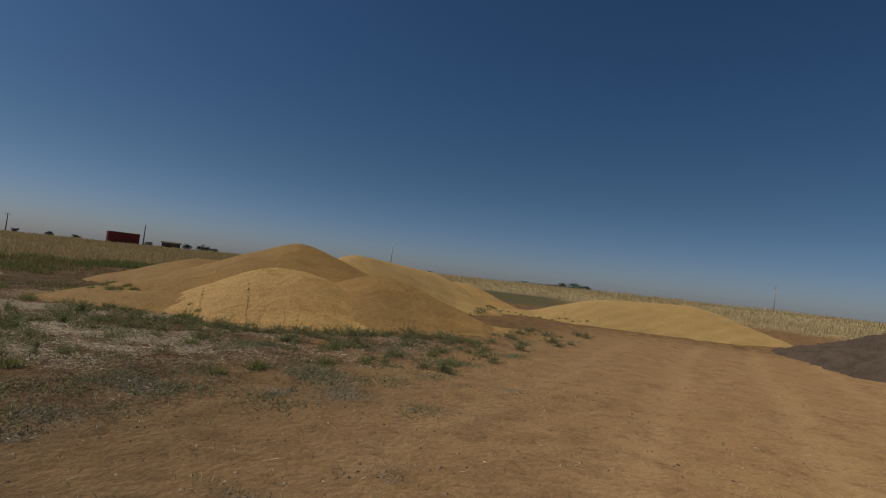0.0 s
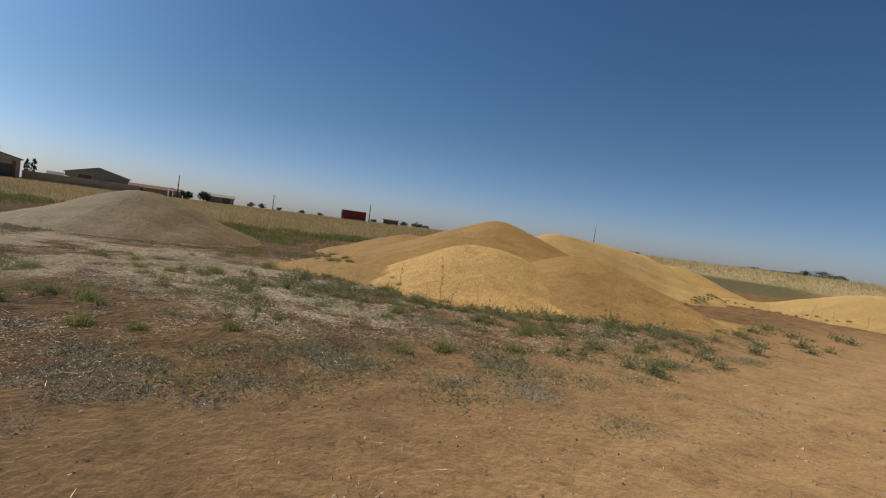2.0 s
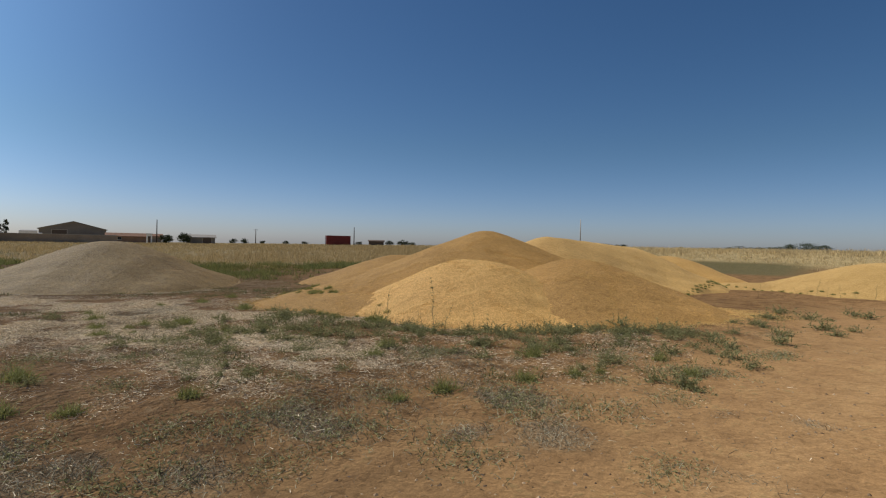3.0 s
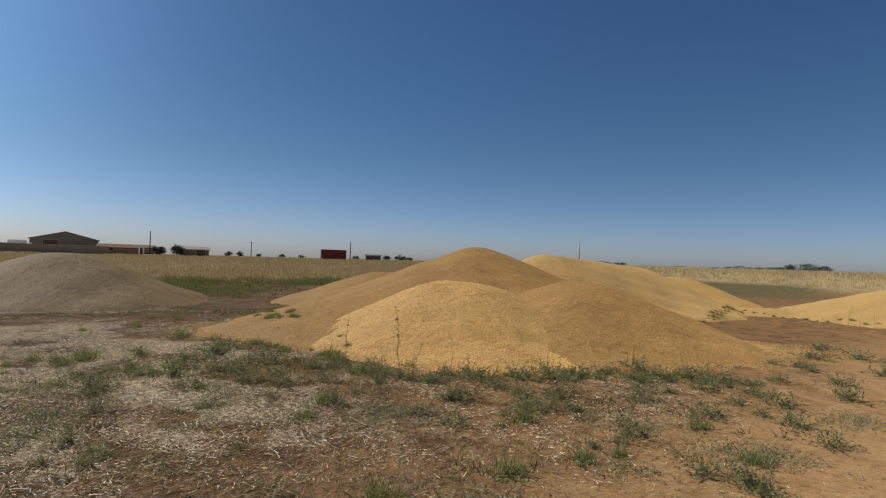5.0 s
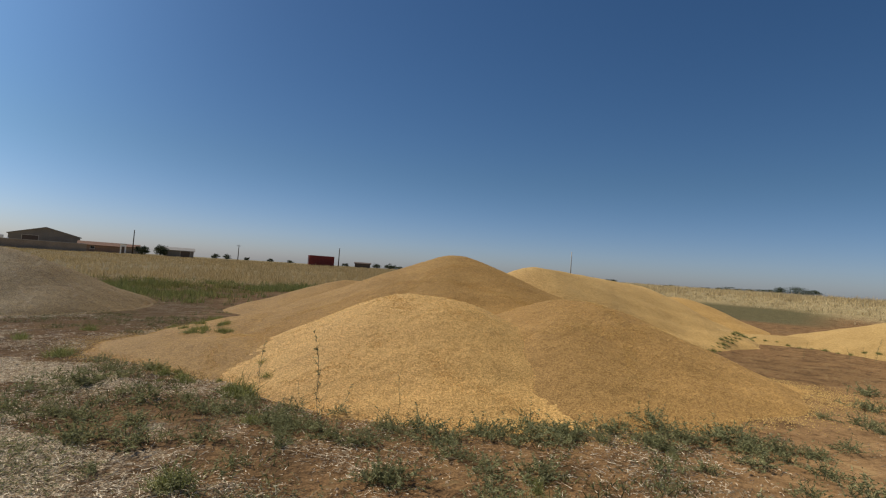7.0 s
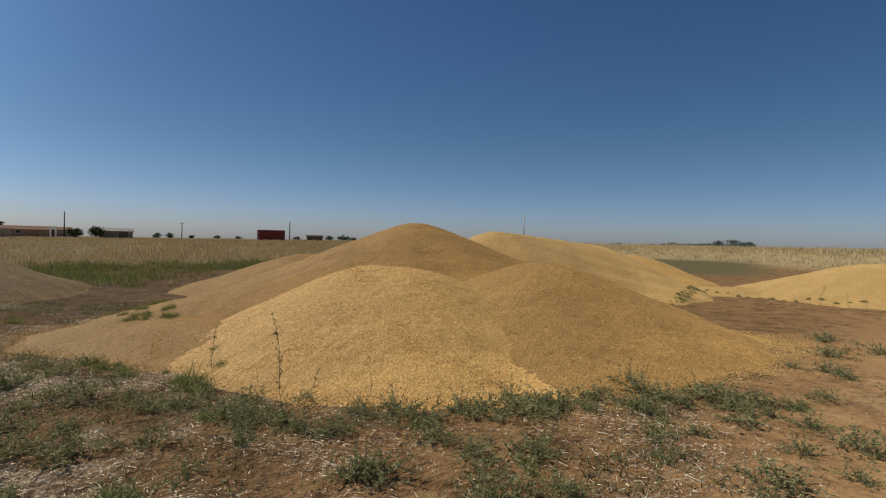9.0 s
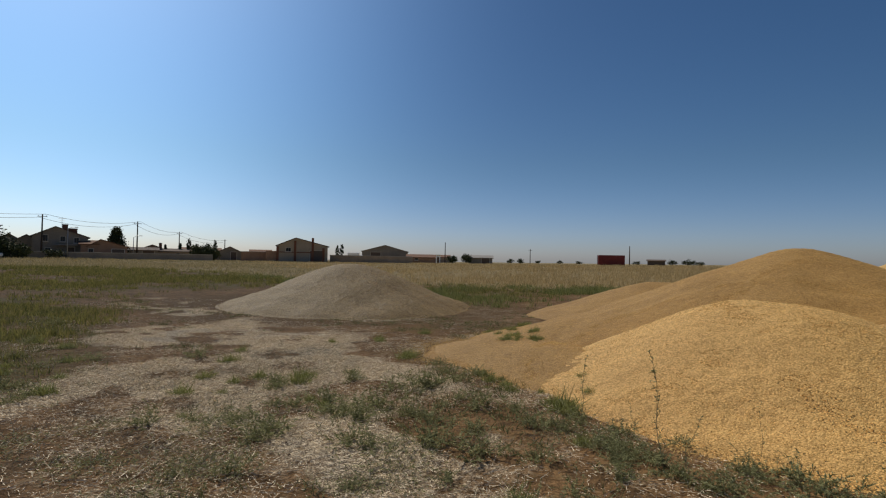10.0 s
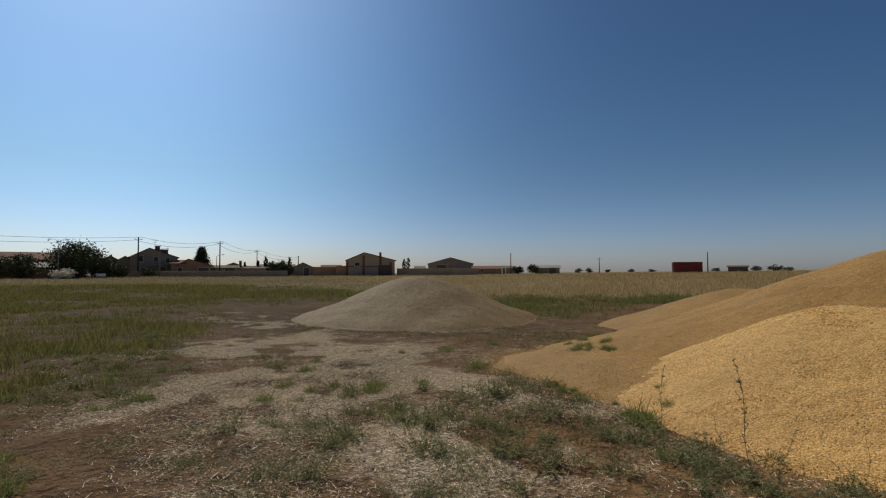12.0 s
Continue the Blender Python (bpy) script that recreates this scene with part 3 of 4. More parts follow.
house(74.7, 165, 14.6, 22, 3.4, 5.4, grey_wall, sheet_roof, "long grey warehouse with a low pitched sheet roof", windows=(), doors=((-3, 3.2, 3.0),))
house(114.6, 122, 8.6, 8, 3.6, 5.0, brick_red, tile_roof, "brown brick house half hidden by trees", False, windows=((-1.2, 1.0, 1.1, 1.1),), doors=((1.4, 1.0, 2.1),))
house(113.9, 116, 5.4, 6, 2.1, 3.0, warm_wall, sheet_roof, "low warm-walled shed beside the big tree", False, doors=((0.3, 1.6, 1.9),))
house(107.5, 122, 3.8, 7, 3.2, 4.4, grey_wall, dark_roof, "small grey house with a gable", True, windows=((-0.8, 1.0, 0.9, 1.0),))
two = house(105.1, 119, 8.4, 8, 4.2, 6.0, grey_wall, dark_roof, "two-storey grey house with chimneys and an antenna", True, windows=((-2.3, 3.1, 0.9, 1.3), (0.3, 3.1, 0.9, 1.1), (2.4, 2.9, 0.9, 1.1), (-1.9, 0.9, 0.9, 1.1)), doors=((1.6, 1.0, 2.1),), chimneys=((0.6, 2.5, 0.9, 6.4), (1.6, 3.2, 1.9, 5.7)), peak=0.4)
part("antenna", rod(rod(rodded((0.1, 3, 5.2), (0.1, 3, 8.2), 0.03, 0.03, 5), (-0.5, 3, 7.9), (0.7, 3, 7.9), 0.025, 0.025, 5), (-0.4, 3, 7.5), (0.6, 3, 7.5), 0.025, 0.025, 5), steel, two)
part("porch_roof", boxed(-1.2, 2.6, -1.7, -0.01, 2.75, 2.95), sheet_roof, two)
house(103.0, 117, 2.6, 6, 2.9, 3.6, warm_wall, tile_roof, "narrow warm-walled house beside a taller one", False, windows=((0.3, 1.0, 0.9, 1.0),))
house(101.5, 117, 6.2, 7, 2.5, 3.8, warm_wall, tile_roof, "low brown house with a tiled roof", True, doors=((1.6, 2.0, 1.9),), peak=0.3)
house(99.3, 128, 8.4, 7, 2.0, 2.6, grey_wall, dark_roof, "long low grey outbuilding", False, doors=((-2, 1.4, 1.8), (2.4, 2.2, 1.8)))
house(96.2, 132, 7.0, 7, 1.9, 2.5, dun_wall, dark_roof, "low dun farm shed", False, windows=((1.2, 0.8, 0.9, 0.7),), chimneys=((-2.4, 2, 0.6, 3.6),))
house(90.9, 125, 5.4, 7, 1.9, 3.2, grey_wall, dark_roof, "small dark gabled house", True, doors=((0.8, 1.2, 1.9),))
house(70.6, 150, 8.6, 7, 1.7, 2.5, warm_wall, tile_roof, "low tiled house at the end of the wall", False, windows=((-1.5, 0.7, 1.0, 0.8),))
house(64.0, 150, 7.0, 6, 1.8, 2.5, grey_wall, sheet_roof, "long low farm shed with a sheet roof", False, doors=((1.5, 2.2, 1.7),))
house(45.5, 190, 5.6, 5, 1.6, 2.0, door_mat, dark_roof, "low dark shed far out on the plain", False)


def yard_wall(az0, az1, d, h, mat, label):
    """A straight wall between two bearings, with a coping and piers."""
    a, b = Vector((*place_at(az0, d), 0)), Vector((*place_at(az1, d), 0))
    span = (b - a).length
    turn = math.degrees(math.atan2(b.y - a.y, b.x - a.x))
    root = anchor("yard_wall", pose(a.x, a.y, float(ground_z(*place_at((az0 + az1) / 2, d))) - 0.3, 0, 0, turn), label, "wall", "yard walls")
    part("panel", boxed(0, span, 0, 0.22, 0, h + 0.3), mat, root)
    part("coping", boxed(-0.05, span + 0.05, -0.05, 0.27, h + 0.304, h + 0.4), concrete, root)
    for i in range(int(span / 4) + 1):
        part("pier", boxed(i * 4 - 0.001, i * 4 + 0.3, -0.06, -0.004, 0, h + 0.29), mat, root)


yard_wall(80.7, 71.6, 122, 1.6, dun_wall, "long dun block wall of a farmyard")
yard_wall(89.8, 86.7, 117, 2.0, warm_wall, "pinkish brick yard wall beside the gabled building")
yard_wall(118.0, 110.5, 112, 1.5, warm_wall, "low brown wall along the village edge")
yard_wall(108.6, 92.5, 114, 1.15, grey_wall, "grey rendered wall along the village edge")


def pole(az, d, h, label, arms=1, kind="wooden"):
    root = anchor("utility_pole", stand(az, d, 0, 0.4), label, "utility pole", "utility poles")
    part("shaft", rodded((0, 0, 0), (0, 0, h + 0.4), 0.16, 0.1, 8), concrete if kind == "concrete" else old_wood, root, smooth=True)
    for i in range(arms):
        z = h - 0.1 - i * 0.8
        arm = part("crossarm", boxed(-0.7, 0.7, -0.18, -0.11, z, z + 0.1), steel, root)
        for x in (-0.6, 0.6):
            part("insulator", rodded((x, -0.145, z + 0.1), (x, -0.145, z + 0.28), 0.05, 0.035, 6), concrete, arm)


POLES = [(106.45, 117, 8.0), (99.2, 125, 7.9), (95.6, 160, 7.4)]
for a, d, h in POLES:
    pole(a, d, h, "dark wooden utility pole at the village edge")
pole(108.6, 130, 4.9, "short dark pole beside grey houses", 0)
pole(91.4, 150, 5.4, "thin dark pole behind low houses", 0)
pole(67.97, 158, 6.4, "dark wooden pole beside a small white hut", 0)
pole(58.5, 190, 5.3, "dark pole out on the plain", 1)
pole(48.1, 150, 5.4, "dark pole beside the red container", 0)
pole(22.4, 137, 7.6, "grey pole rising behind the grain heaps", 0, "concrete")
pole(-17.3, 230, 11.0, "tall thin mast far off on the plain", 2, "concrete")


def wire(a, b, sag, name="overhead_wire"):
    pts = [Vector(a).lerp(Vector(b), i / 12) - Vector((0, 0, sag * 4 * (i / 12) * (1 - i / 12))) for i in range(13)]
    cu = bpy.data.curves.new(name, "CURVE")
    cu.dimensions, cu.bevel_depth, cu.bevel_resolution = "3D", 0.028, 0
    sp = cu.splines.new("POLY")
    sp.points.add(12)
    for p, q in zip(sp.points, pts):
        p.co = (*q, 1)
    cu.materials.append(cable)
    tagged(new(name, cu), "thin dark overhead wire sagging between poles", "wire", "overhead wires")


def pole_top(a, d, h):
    x, y = place_at(a, d)
    return Vector((x, y, float(ground_z(x, y)) + h))


tops = [pole_top(128, 100, 7.6)] + [pole_top(*p) for p in POLES] + [pole_top(91.4, 150, 5.2)]
for i in range(len(tops) - 1):
    wire(tops[i] + Vector((0, 0.5, 0)), tops[i + 1] + Vector((0, 0.5, 0)), 0.9)
    wire(tops[i] - Vector((0, 0.5, 0.6)), tops[i + 1] - Vector((0, 0.5, 0.6)), 1.1)


def street_lamp(az, d, h, arms):
    root = anchor("street_lamp", stand(az, d, 0, 0.2), "grey steel street lamp with curved arms", "street lamp", "street lamps")
    part("post", rodded((0, 0, 0), (0, 0, h), 0.09, 0.05, 8), steel, root, smooth=True)
    for s in arms:
        bm = rod(rodded((0, 0, h - 0.05), (0.5 * s, 0, h + 0.25), 0.04, 0.04, 6), (0.5 * s, 0, h + 0.25), (1.0 * s, 0, h + 0.3), 0.04, 0.04, 6)
        arm = part("arm", bm, steel, root)
        part("lantern", boxed(min(1.0 * s, 1.5 * s), max(1.0 * s, 1.5 * s), -0.14, 0.14, h + 0.24, h + 0.36, 0.03), frame_mat, arm)


street_lamp(112.6, 108, 6.6, (-1, 1))
street_lamp(104.6, 113, 5.6, (1,))
street_lamp(99.5, 118, 4.6, (1,))

# shipping container, its long side ribbed
crate = anchor("shipping_container", stand(49.9, 128, 8, 0.05), "rusty dark red shipping container on the plain", "container")
part("body", boxed(-3.0, 3.0, 0.06, 2.38, 0.15, 2.5), rust_red, crate)
for i in range(30):
    x = -2.8 + i * 0.19
    part("rib", boxed(x, x + 0.1, 0.02, 0.056, 0.2, 2.42), rust_red, crate)
for x in (-3.03, 2.88):
    for y in (-0.0, 2.3):
        part("corner_post", boxed(x, x + 0.15, y, y + 0.15, 0, 2.6), rust_red, crate)
for z in (0.0, 2.46):
    part("rail", boxed(-2.87, 2.87, -0.0, 0.15, z, z + 0.14), rust_red, crate)
for y in (0.5, 0.9, 1.5, 1.9):
    part("locking_bar", rodded((-3.06, y, 0.2), (-3.06, y, 2.4), 0.03, 0.03, 6), steel, crate)

hut = anchor("transformer_hut", stand(68.75, 138, 0, 0.2), "small white transformer hut beside a pole", "hut")
part("body", boxed(-0.6, 0.6, 0, 0.9, 0, 2.4), white_paint, hut)
part("roof", boxed(-0.7, 0.7, -0.1, 1.0, 2.404, 2.55), concrete, hut)
part("door", boxed(-0.3, 0.3, -0.04, -0.003, 0.2, 1.9), door_mat, hut)

van = anchor("white_van", stand(78.15, 140, 90), "white delivery van parked behind the wall", "van", "parked vehicles")
bm = boxed(-1.0, 1.0, -1.6, 1.6, 0.5, 2.5, 0.15)
part("body", bm, white_paint, van)
part("cab", boxed(-0.98, 0.98, -2.6, -1.61, 0.5, 1.9, 0.25), white_paint, van)
part("windscreen", boxed(-0.8, 0.8, -2.68, -2.605, 1.2, 1.7), pane_dark, van)
car = anchor("parked_car", stand(109.6, 112, 12), "small white car parked at the village edge", "car", "parked vehicles")
part("body", boxed(-0.8, 0.8, -1.9, 1.9, 0.3, 0.85, 0.12), white_paint, car)
part("cabin", boxed(-0.7, 0.7, -0.9, 1.3, 0.854, 1.4, 0.2), pane_dark, car)
for base, length in ((van, 2.0), (car, 1.25)):
    for x in (-0.85, 0.7):
        for y in (-length, length - 0.2):
            part("wheel", rodded((x, y, 0.32), (x + 0.16, y, 0.32), 0.32, 0.32, 12), cable, base)


# ---- trees ----
def leaf_cloud(g, centre, size, count, leaf, kind):
    """Leaf quads in clumps through a crown with an uneven outline."""
    clumps = max(16, count // 28)
    if kind == "round":
        p = g.normal(size=(clumps, 3))
        p = p / np.linalg.norm(p, axis=1)[:, None] * (g.random((clumps, 1)) ** 0.33) * (0.72 + 0.28 * g.random((clumps, 1)))
        spread = 0.2
    else:
        h = g.random(clumps) ** (0.7 if kind == "cone" else 1.0)
        width = (1 - h) ** 0.9 if kind == "cone" else np.sin(np.clip(h, 0.04, 0.98) * 3.14) ** 0.4
        a = g.random(clumps) * 6.283
        p = np.stack([np.cos(a) * width * g.random(clumps) ** 0.3, np.sin(a) * width * g.random(clumps) ** 0.3, h * 2 - 1], 1)
        spread = 0.14
    own = g.integers(0, clumps, count)
    q = p[own] + g.normal(size=(count, 3)) * spread * np.array([1, 1, 0.7])
    q = np.array(centre) + q * np.array(size)
    u = g.normal(size=(count, 3))
    u /= np.linalg.norm(u, axis=1)[:, None]
    w = np.cross(u, g.normal(size=(count, 3)))
    w /= np.linalg.norm(w, axis=1)[:, None]
    s = leaf * (0.6 + 0.8 * g.random((count, 1)))
    verts = np.stack([q - u * s, q + w * s * 0.6, q + u * s, q - w * s * 0.6], 1).reshape(-1, 3)
    return verts, np.arange(count * 4).reshape(-1, 4)


leaf_dark = by_piece("dark foliage", (0.018, 0.028, 0.012), (0.055, 0.07, 0.03))
leaf_mid = by_piece("olive foliage", (0.03, 0.042, 0.016), (0.085, 0.1, 0.045))
blossom = by_piece("white blossom", (0.45, 0.41, 0.33), (0.85, 0.8, 0.69))


def tree(az, d, h, width, kind="round", count=700, mat=None, label="dark round tree on the plain", trunk=0.25, seed=0):
    g = np.random.default_rng(seed + 2000 + int(az * 10))
    name = "bush" if "bush" in label or "shrub" in label else "tree"
    root = anchor(name, stand(az, d), label, name, "trees and bushes")
    bm = bmesh.new()
    base = h * trunk
    rod(bm, (0, 0, -0.2), (0.04 * h, 0, base + 0.2 * h), 0.03 * h + 0.03, 0.02 * h + 0.02, 7)
    for i in range(5):
        a = i * 1.256 + g.random()
        reach = width * 0.3 * (0.6 + 0.5 * g.random())
        rod(bm, (0.03 * h, 0, base * 0.8 + 0.05 * h * i), (math.cos(a) * reach, math.sin(a) * reach, base + h * (0.25 + 0.08 * i)), 0.014 * h + 0.015, 0.006 * h, 5)
    part("trunk", bm, bark, root)
    size = (width / 2, width / 2, (h - base) / 2)
    v, f = leaf_cloud(g, (0, 0, base + size[2] * (0.82 if kind == "round" else 1.0)), size, int(count * 2.4), min(0.17, 0.032 * (width * h) ** 0.5 + 0.06), kind)
    tagged(mesh_object("crown", v.tolist(), f.tolist(), mat or leaf_dark, root, smooth=False), kind="stuff")


tree(111.3, 112, 7.3, 8.4, "round", 4200, leaf_mid, "big spreading tree at the village edge", 0.04)
tree(109.4, 113, 4.6, 4.6, "round", 1400, leaf_mid, "leafy tree beside a bigger one", 0.04)
tree(116.9, 108, 4.4, 5.5, "round", 1400, leaf_mid, "dense green tree by a brown wall", 0.1)
tree(115.1, 110, 4.6, 5.4, "round", 900, leaf_mid, "low bushy tree by a brown wall", 0.1)
tree(112.2, 106, 1.9, 3.4, "round", 700, blossom, "bush covered with white blossom", 0.05)
tree(107.9, 112, 2.8, 3.0, "round", 600, leaf_mid, "round garden bush in front of a house", 0.08)
tree(105.6, 113, 1.8, 3.0, "round", 500, leaf_mid, "round garden bush in front of a house", 0.08)
tree(100.9, 128, 6.2, 5.0, "cone", 2200, leaf_dark, "dark conical conifer behind a tiled roof", 0.12)
for a, h, w in ((95.5, 3.6, 0.9), (94.7, 4.6, 1.1), (96.8, 3.2, 0.8), (92.3, 4.4, 0.9)):
    tree(a, 135, h, w, "column", 420, leaf_dark, "slim dark cypress behind low houses", 0.12)
for a, h, w in ((94.0, 3.5, 2.8), (93.0, 3.7, 3.0), (92.4, 3.0, 2.4)):
    tree(a, 118, h, w, "round", 700, leaf_mid, "green garden tree between houses", 0.1)
for a, d, h, w in ((82.0, 150, 3.6, 3.4), (71.4, 160, 2.6, 3.6), (69.9, 165, 2.8, 3.2), (67.2, 152, 2.6, 3.4), (65.6, 148, 2.8, 3.4)):
    tree(a, d, h, w, "round", 600, leaf_dark, "dark round tree beside low farm buildings", 0.12)
for a in (79.9, 79.45):
    tree(a, 170, 5.0, 1.3, "column", 420, leaf_dark, "slim dark cypress behind the yard wall", 0.12)
for a, d, h, w in ((60.7, 210, 2.2, 3.2), (59.6, 210, 2.2, 3.6), (57.6, 260, 2.0, 3.0), (55.3, 240, 1.6, 3.0), (53.2, 260, 1.5, 4.0), (47.4, 230, 1.6, 3.4), (44.0, 220, 2.4, 3.6), (42.6, 220, 2.8, 3.4), (42.0, 230, 2.2, 3.0), (41.3, 220, 1.9, 3.6)):
    tree(a, d, h, w, "round", 320, leaf_dark, "small dark tree far out on the plain", 0.02)
for a, h, w in ((20.2, 3.4, 6), (19.5, 3.0, 5), (18.6, 2.8, 4.4), (18.0, 2.8, 4.6), (12.5, 1.8, 6), (9.3, 1.8, 6), (8.1, 2.2, 5), (7.2, 2.9, 6), (6.4, 2.4, 6), (5.6, 2.7, 7), (4.8, 2.6, 7), (4.0, 2.8, 7)):
    tree(a, 300, h, w, "round", 320, leaf_dark, "small dark tree on the horizon", 0.02)
tree(3.1, 290, 4.2, 8, "round", 700, leaf_dark, "dark round tree in a far grove", 0.02)
tree(1.6, 290, 5.2, 11, "round", 900, leaf_dark, "broad dark tree in a far grove", 0.02)
tree(0.5, 292, 3.8, 7, "round", 600, leaf_dark, "dark round tree in a far grove", 0.02)
for a, h, w in ((-3.0, 1.4, 7), (-5.5, 1.2, 5), (-8.4, 1.8, 6), (-11.2, 1.6, 6), (-14.0, 1.3, 8), (-16.2, 1.6, 5), (-20.0, 1.4, 6)):
    tree(a, 360, h, w, "round", 260, leaf_dark, "low dark shrub far on the horizon", 0.02)

# ---- weeds, grass and litter ----
weed_leaf = by_piece("grey-green weed leaves", (0.115, 0.124, 0.05), (0.345, 0.34, 0.17), 0.8, 0.3)
weed_stem = by_piece("weed stems", (0.1, 0.102, 0.055), (0.22, 0.2, 0.115), 0.85)
fresh_leaf = by_piece("fresh green blades", (0.115, 0.13, 0.036), (0.31, 0.315, 0.115), 0.75, 0.3)
mat_stem = by_piece("dried grey stems", (0.085, 0.08, 0.055), (0.4, 0.37, 0.27), 0.9)
straw_mat = by_piece("pale straw", (0.27, 0.2, 0.12), (0.86, 0.75, 0.56), 0.7)
dry_blade = by_piece("dry field grass", (0.23, 0.17, 0.08), (0.51, 0.395, 0.21), 0.8, 0.3)
mixed_blade = by_piece("half-dry grass", (0.07, 0.082, 0.024), (0.28, 0.245, 0.085), 0.8, 0.35)
stone_mat = by_piece("stones and clods", (0.10, 0.065, 0.04), (0.38, 0.28, 0.18), 0.95)
kernel_mat = by_piece("loose kernels", (0.36, 0.22, 0.065), (0.66, 0.45, 0.17), 0.7)


def strips(g, start, way, length, width, bend, segs=3, droop=0.25, sides=2):
    """Tapering blades or stems from the given roots; returns vertices and faces of all of them."""
    n = len(start)
    side = np.cross(way, g.normal(size=(n, 3)))
    side /= np.linalg.norm(side, axis=1)[:, None] + 1e-9
    push = g.normal(size=(n, 3)) * bend
    push[:, 2] -= droop
    rows = []
    for k in range(segs + 1):
        s = k / segs
        c = start + way * (length * s)[:, None] + push * (length * s * s)[:, None]
        w = side * (width * (1 - 0.85 * s))[:, None]
        rows.append(c - w)
        rows.append(c + w)
    verts = np.stack(rows, 1).reshape(-1, 3)
    base = np.arange(n)[:, None] * (2 * (segs + 1))
    quad = np.array([[2 * k, 2 * k + 1, 2 * k + 3, 2 * k + 2] for k in range(segs)])
    return verts, (base[:, :, None] + quad[None]).reshape(-1, 4)


def fan(g, n, low, high):
    """Directions that lean out between two elevations, in degrees."""
    a, e = g.random(n) * 2 * np.pi, np.radians(low + (high - low) * g.random(n))
    return np.stack([np.cos(a) * np.cos(e), np.sin(a) * np.cos(e), np.sin(e)], 1)


def along(g, verts, segs, per, n):
    """Points spread along stems that strips() made."""
    rows = verts.reshape(n, segs + 1, 2, 3).mean(2)
    t = 0.25 + 0.75 * g.random((n, per))
    k = np.minimum((t * segs).astype(int), segs - 1)
    f = (t * segs - k)[..., None]
    i = np.arange(n)[:, None]
    return (rows[i, k] * (1 - f) + rows[i, k + 1] * f).reshape(-1, 3)


def weed(kind, seed):
    """A weed with its stems and its foliage as parts."""
    g = np.random.default_rng(seed)
    if kind == "bushy":
        n, per, size = 40, 22, 0.3
        sv, sf = strips(g, g.normal(size=(n, 3)) * [0.09, 0.08, 0], fan(g, n, 10, 80), size * (0.4 + 0.7 * g.random(n)), np.full(n, 0.0025), 0.2, 4, 0.15)
        lv, lf = strips(g, along(g, sv, 4, per, n), fan(g, n * per, -10, 70), 0.02 + 0.03 * g.random(n * per), np.full(n * per, 0.0055), 0.2, 2, 0.2)
        label, mats = "grey-green bushy weed growing in bare soil", (weed_stem, weed_leaf)
    elif kind == "mat":
        n, per = 330, 3
        root = g.normal(size=(n, 3)) * [0.2, 0.15, 0]
        sv, sf = strips(g, root, fan(g, n, 5, 55), 0.025 + 0.075 * g.random(n), np.full(n, 0.0022), 0.25, 3, 0.1)
        lv, lf = strips(g, along(g, sv, 3, per, n), fan(g, n * per, -5, 60), 0.01 + 0.02 * g.random(n * per), np.full(n * per, 0.0035), 0.2, 1, 0.1)
        label, mats = "flat mat of dried grey weed on the soil", (mat_stem, weed_leaf)
    elif kind == "tuft":
        n = 190
        sv, sf = strips(g, g.normal(size=(n, 3)) * [0.07, 0.06, 0], fan(g, n, 30, 88), 0.1 + 0.14 * g.random(n), np.full(n, 0.0045), 0.2, 3, 0.3)
        lv, lf = strips(g, g.normal(size=(70, 3)) * [0.09, 0.08, 0], fan(g, 70, 10, 60), 0.06 + 0.07 * g.random(70), np.full(70, 0.008), 0.2, 2, 0.3)
        label, mats = "small fresh green tuft of grass", (fresh_leaf, weed_leaf)
    else:
        n, per = 13, 5
        spine = np.stack([0.16 * np.linspace(0, 1, n) ** 2 + 0.018 * np.sin(np.arange(n) * 0.9), 0.02 * np.cos(np.arange(n) * 0.7), np.linspace(0, 0.8, n)], 1)
        length = np.linspace(0.22, 0.05, n) * (0.3 + g.random(n))
        sv, sf = strips(g, spine, fan(g, n, 45, 80), length, np.full(n, 0.002), 0.1, 4, 0.05)
        lv, lf = strips(g, np.concatenate([along(g, sv, 4, per, n), spine.repeat(2, 0)]), fan(g, n * per + n * 2, -10, 60), 0.02 + 0.03 * g.random(n * per + n * 2), np.full(n * per + n * 2, 0.0045), 0.2, 2, 0.2)
        stem = []
        for k in range(3):
            stem.append(spine + np.array([math.cos(k * 2.094), math.sin(k * 2.094), 0]) * np.linspace(0.0035, 0.0012, n)[:, None])
        off = len(sv)
        sv = np.concatenate([sv, *stem])
        tube = [[off + k * n + i, off + (k + 1) % 3 * n + i, off + (k + 1) % 3 * n + i + 1, off + k * n + i + 1] for k in range(3) for i in range(n - 1)]
        sf = np.concatenate([sf, np.array(tube)])
        label, mats = "tall lanky green weed with sparse twigs", (weed_stem, weed_leaf)
    root = anchor("weed", pose(0, 0, -50), label, "weed", "weeds of the yard")
    tagged(mesh_object("stem", sv.tolist(), sf.tolist(), mats[0], root, smooth=False), kind="stuff")
    tagged(mesh_object("foliage", lv.tolist(), lf.tolist(), mats[1], root, smooth=False), kind="stuff")
    return root


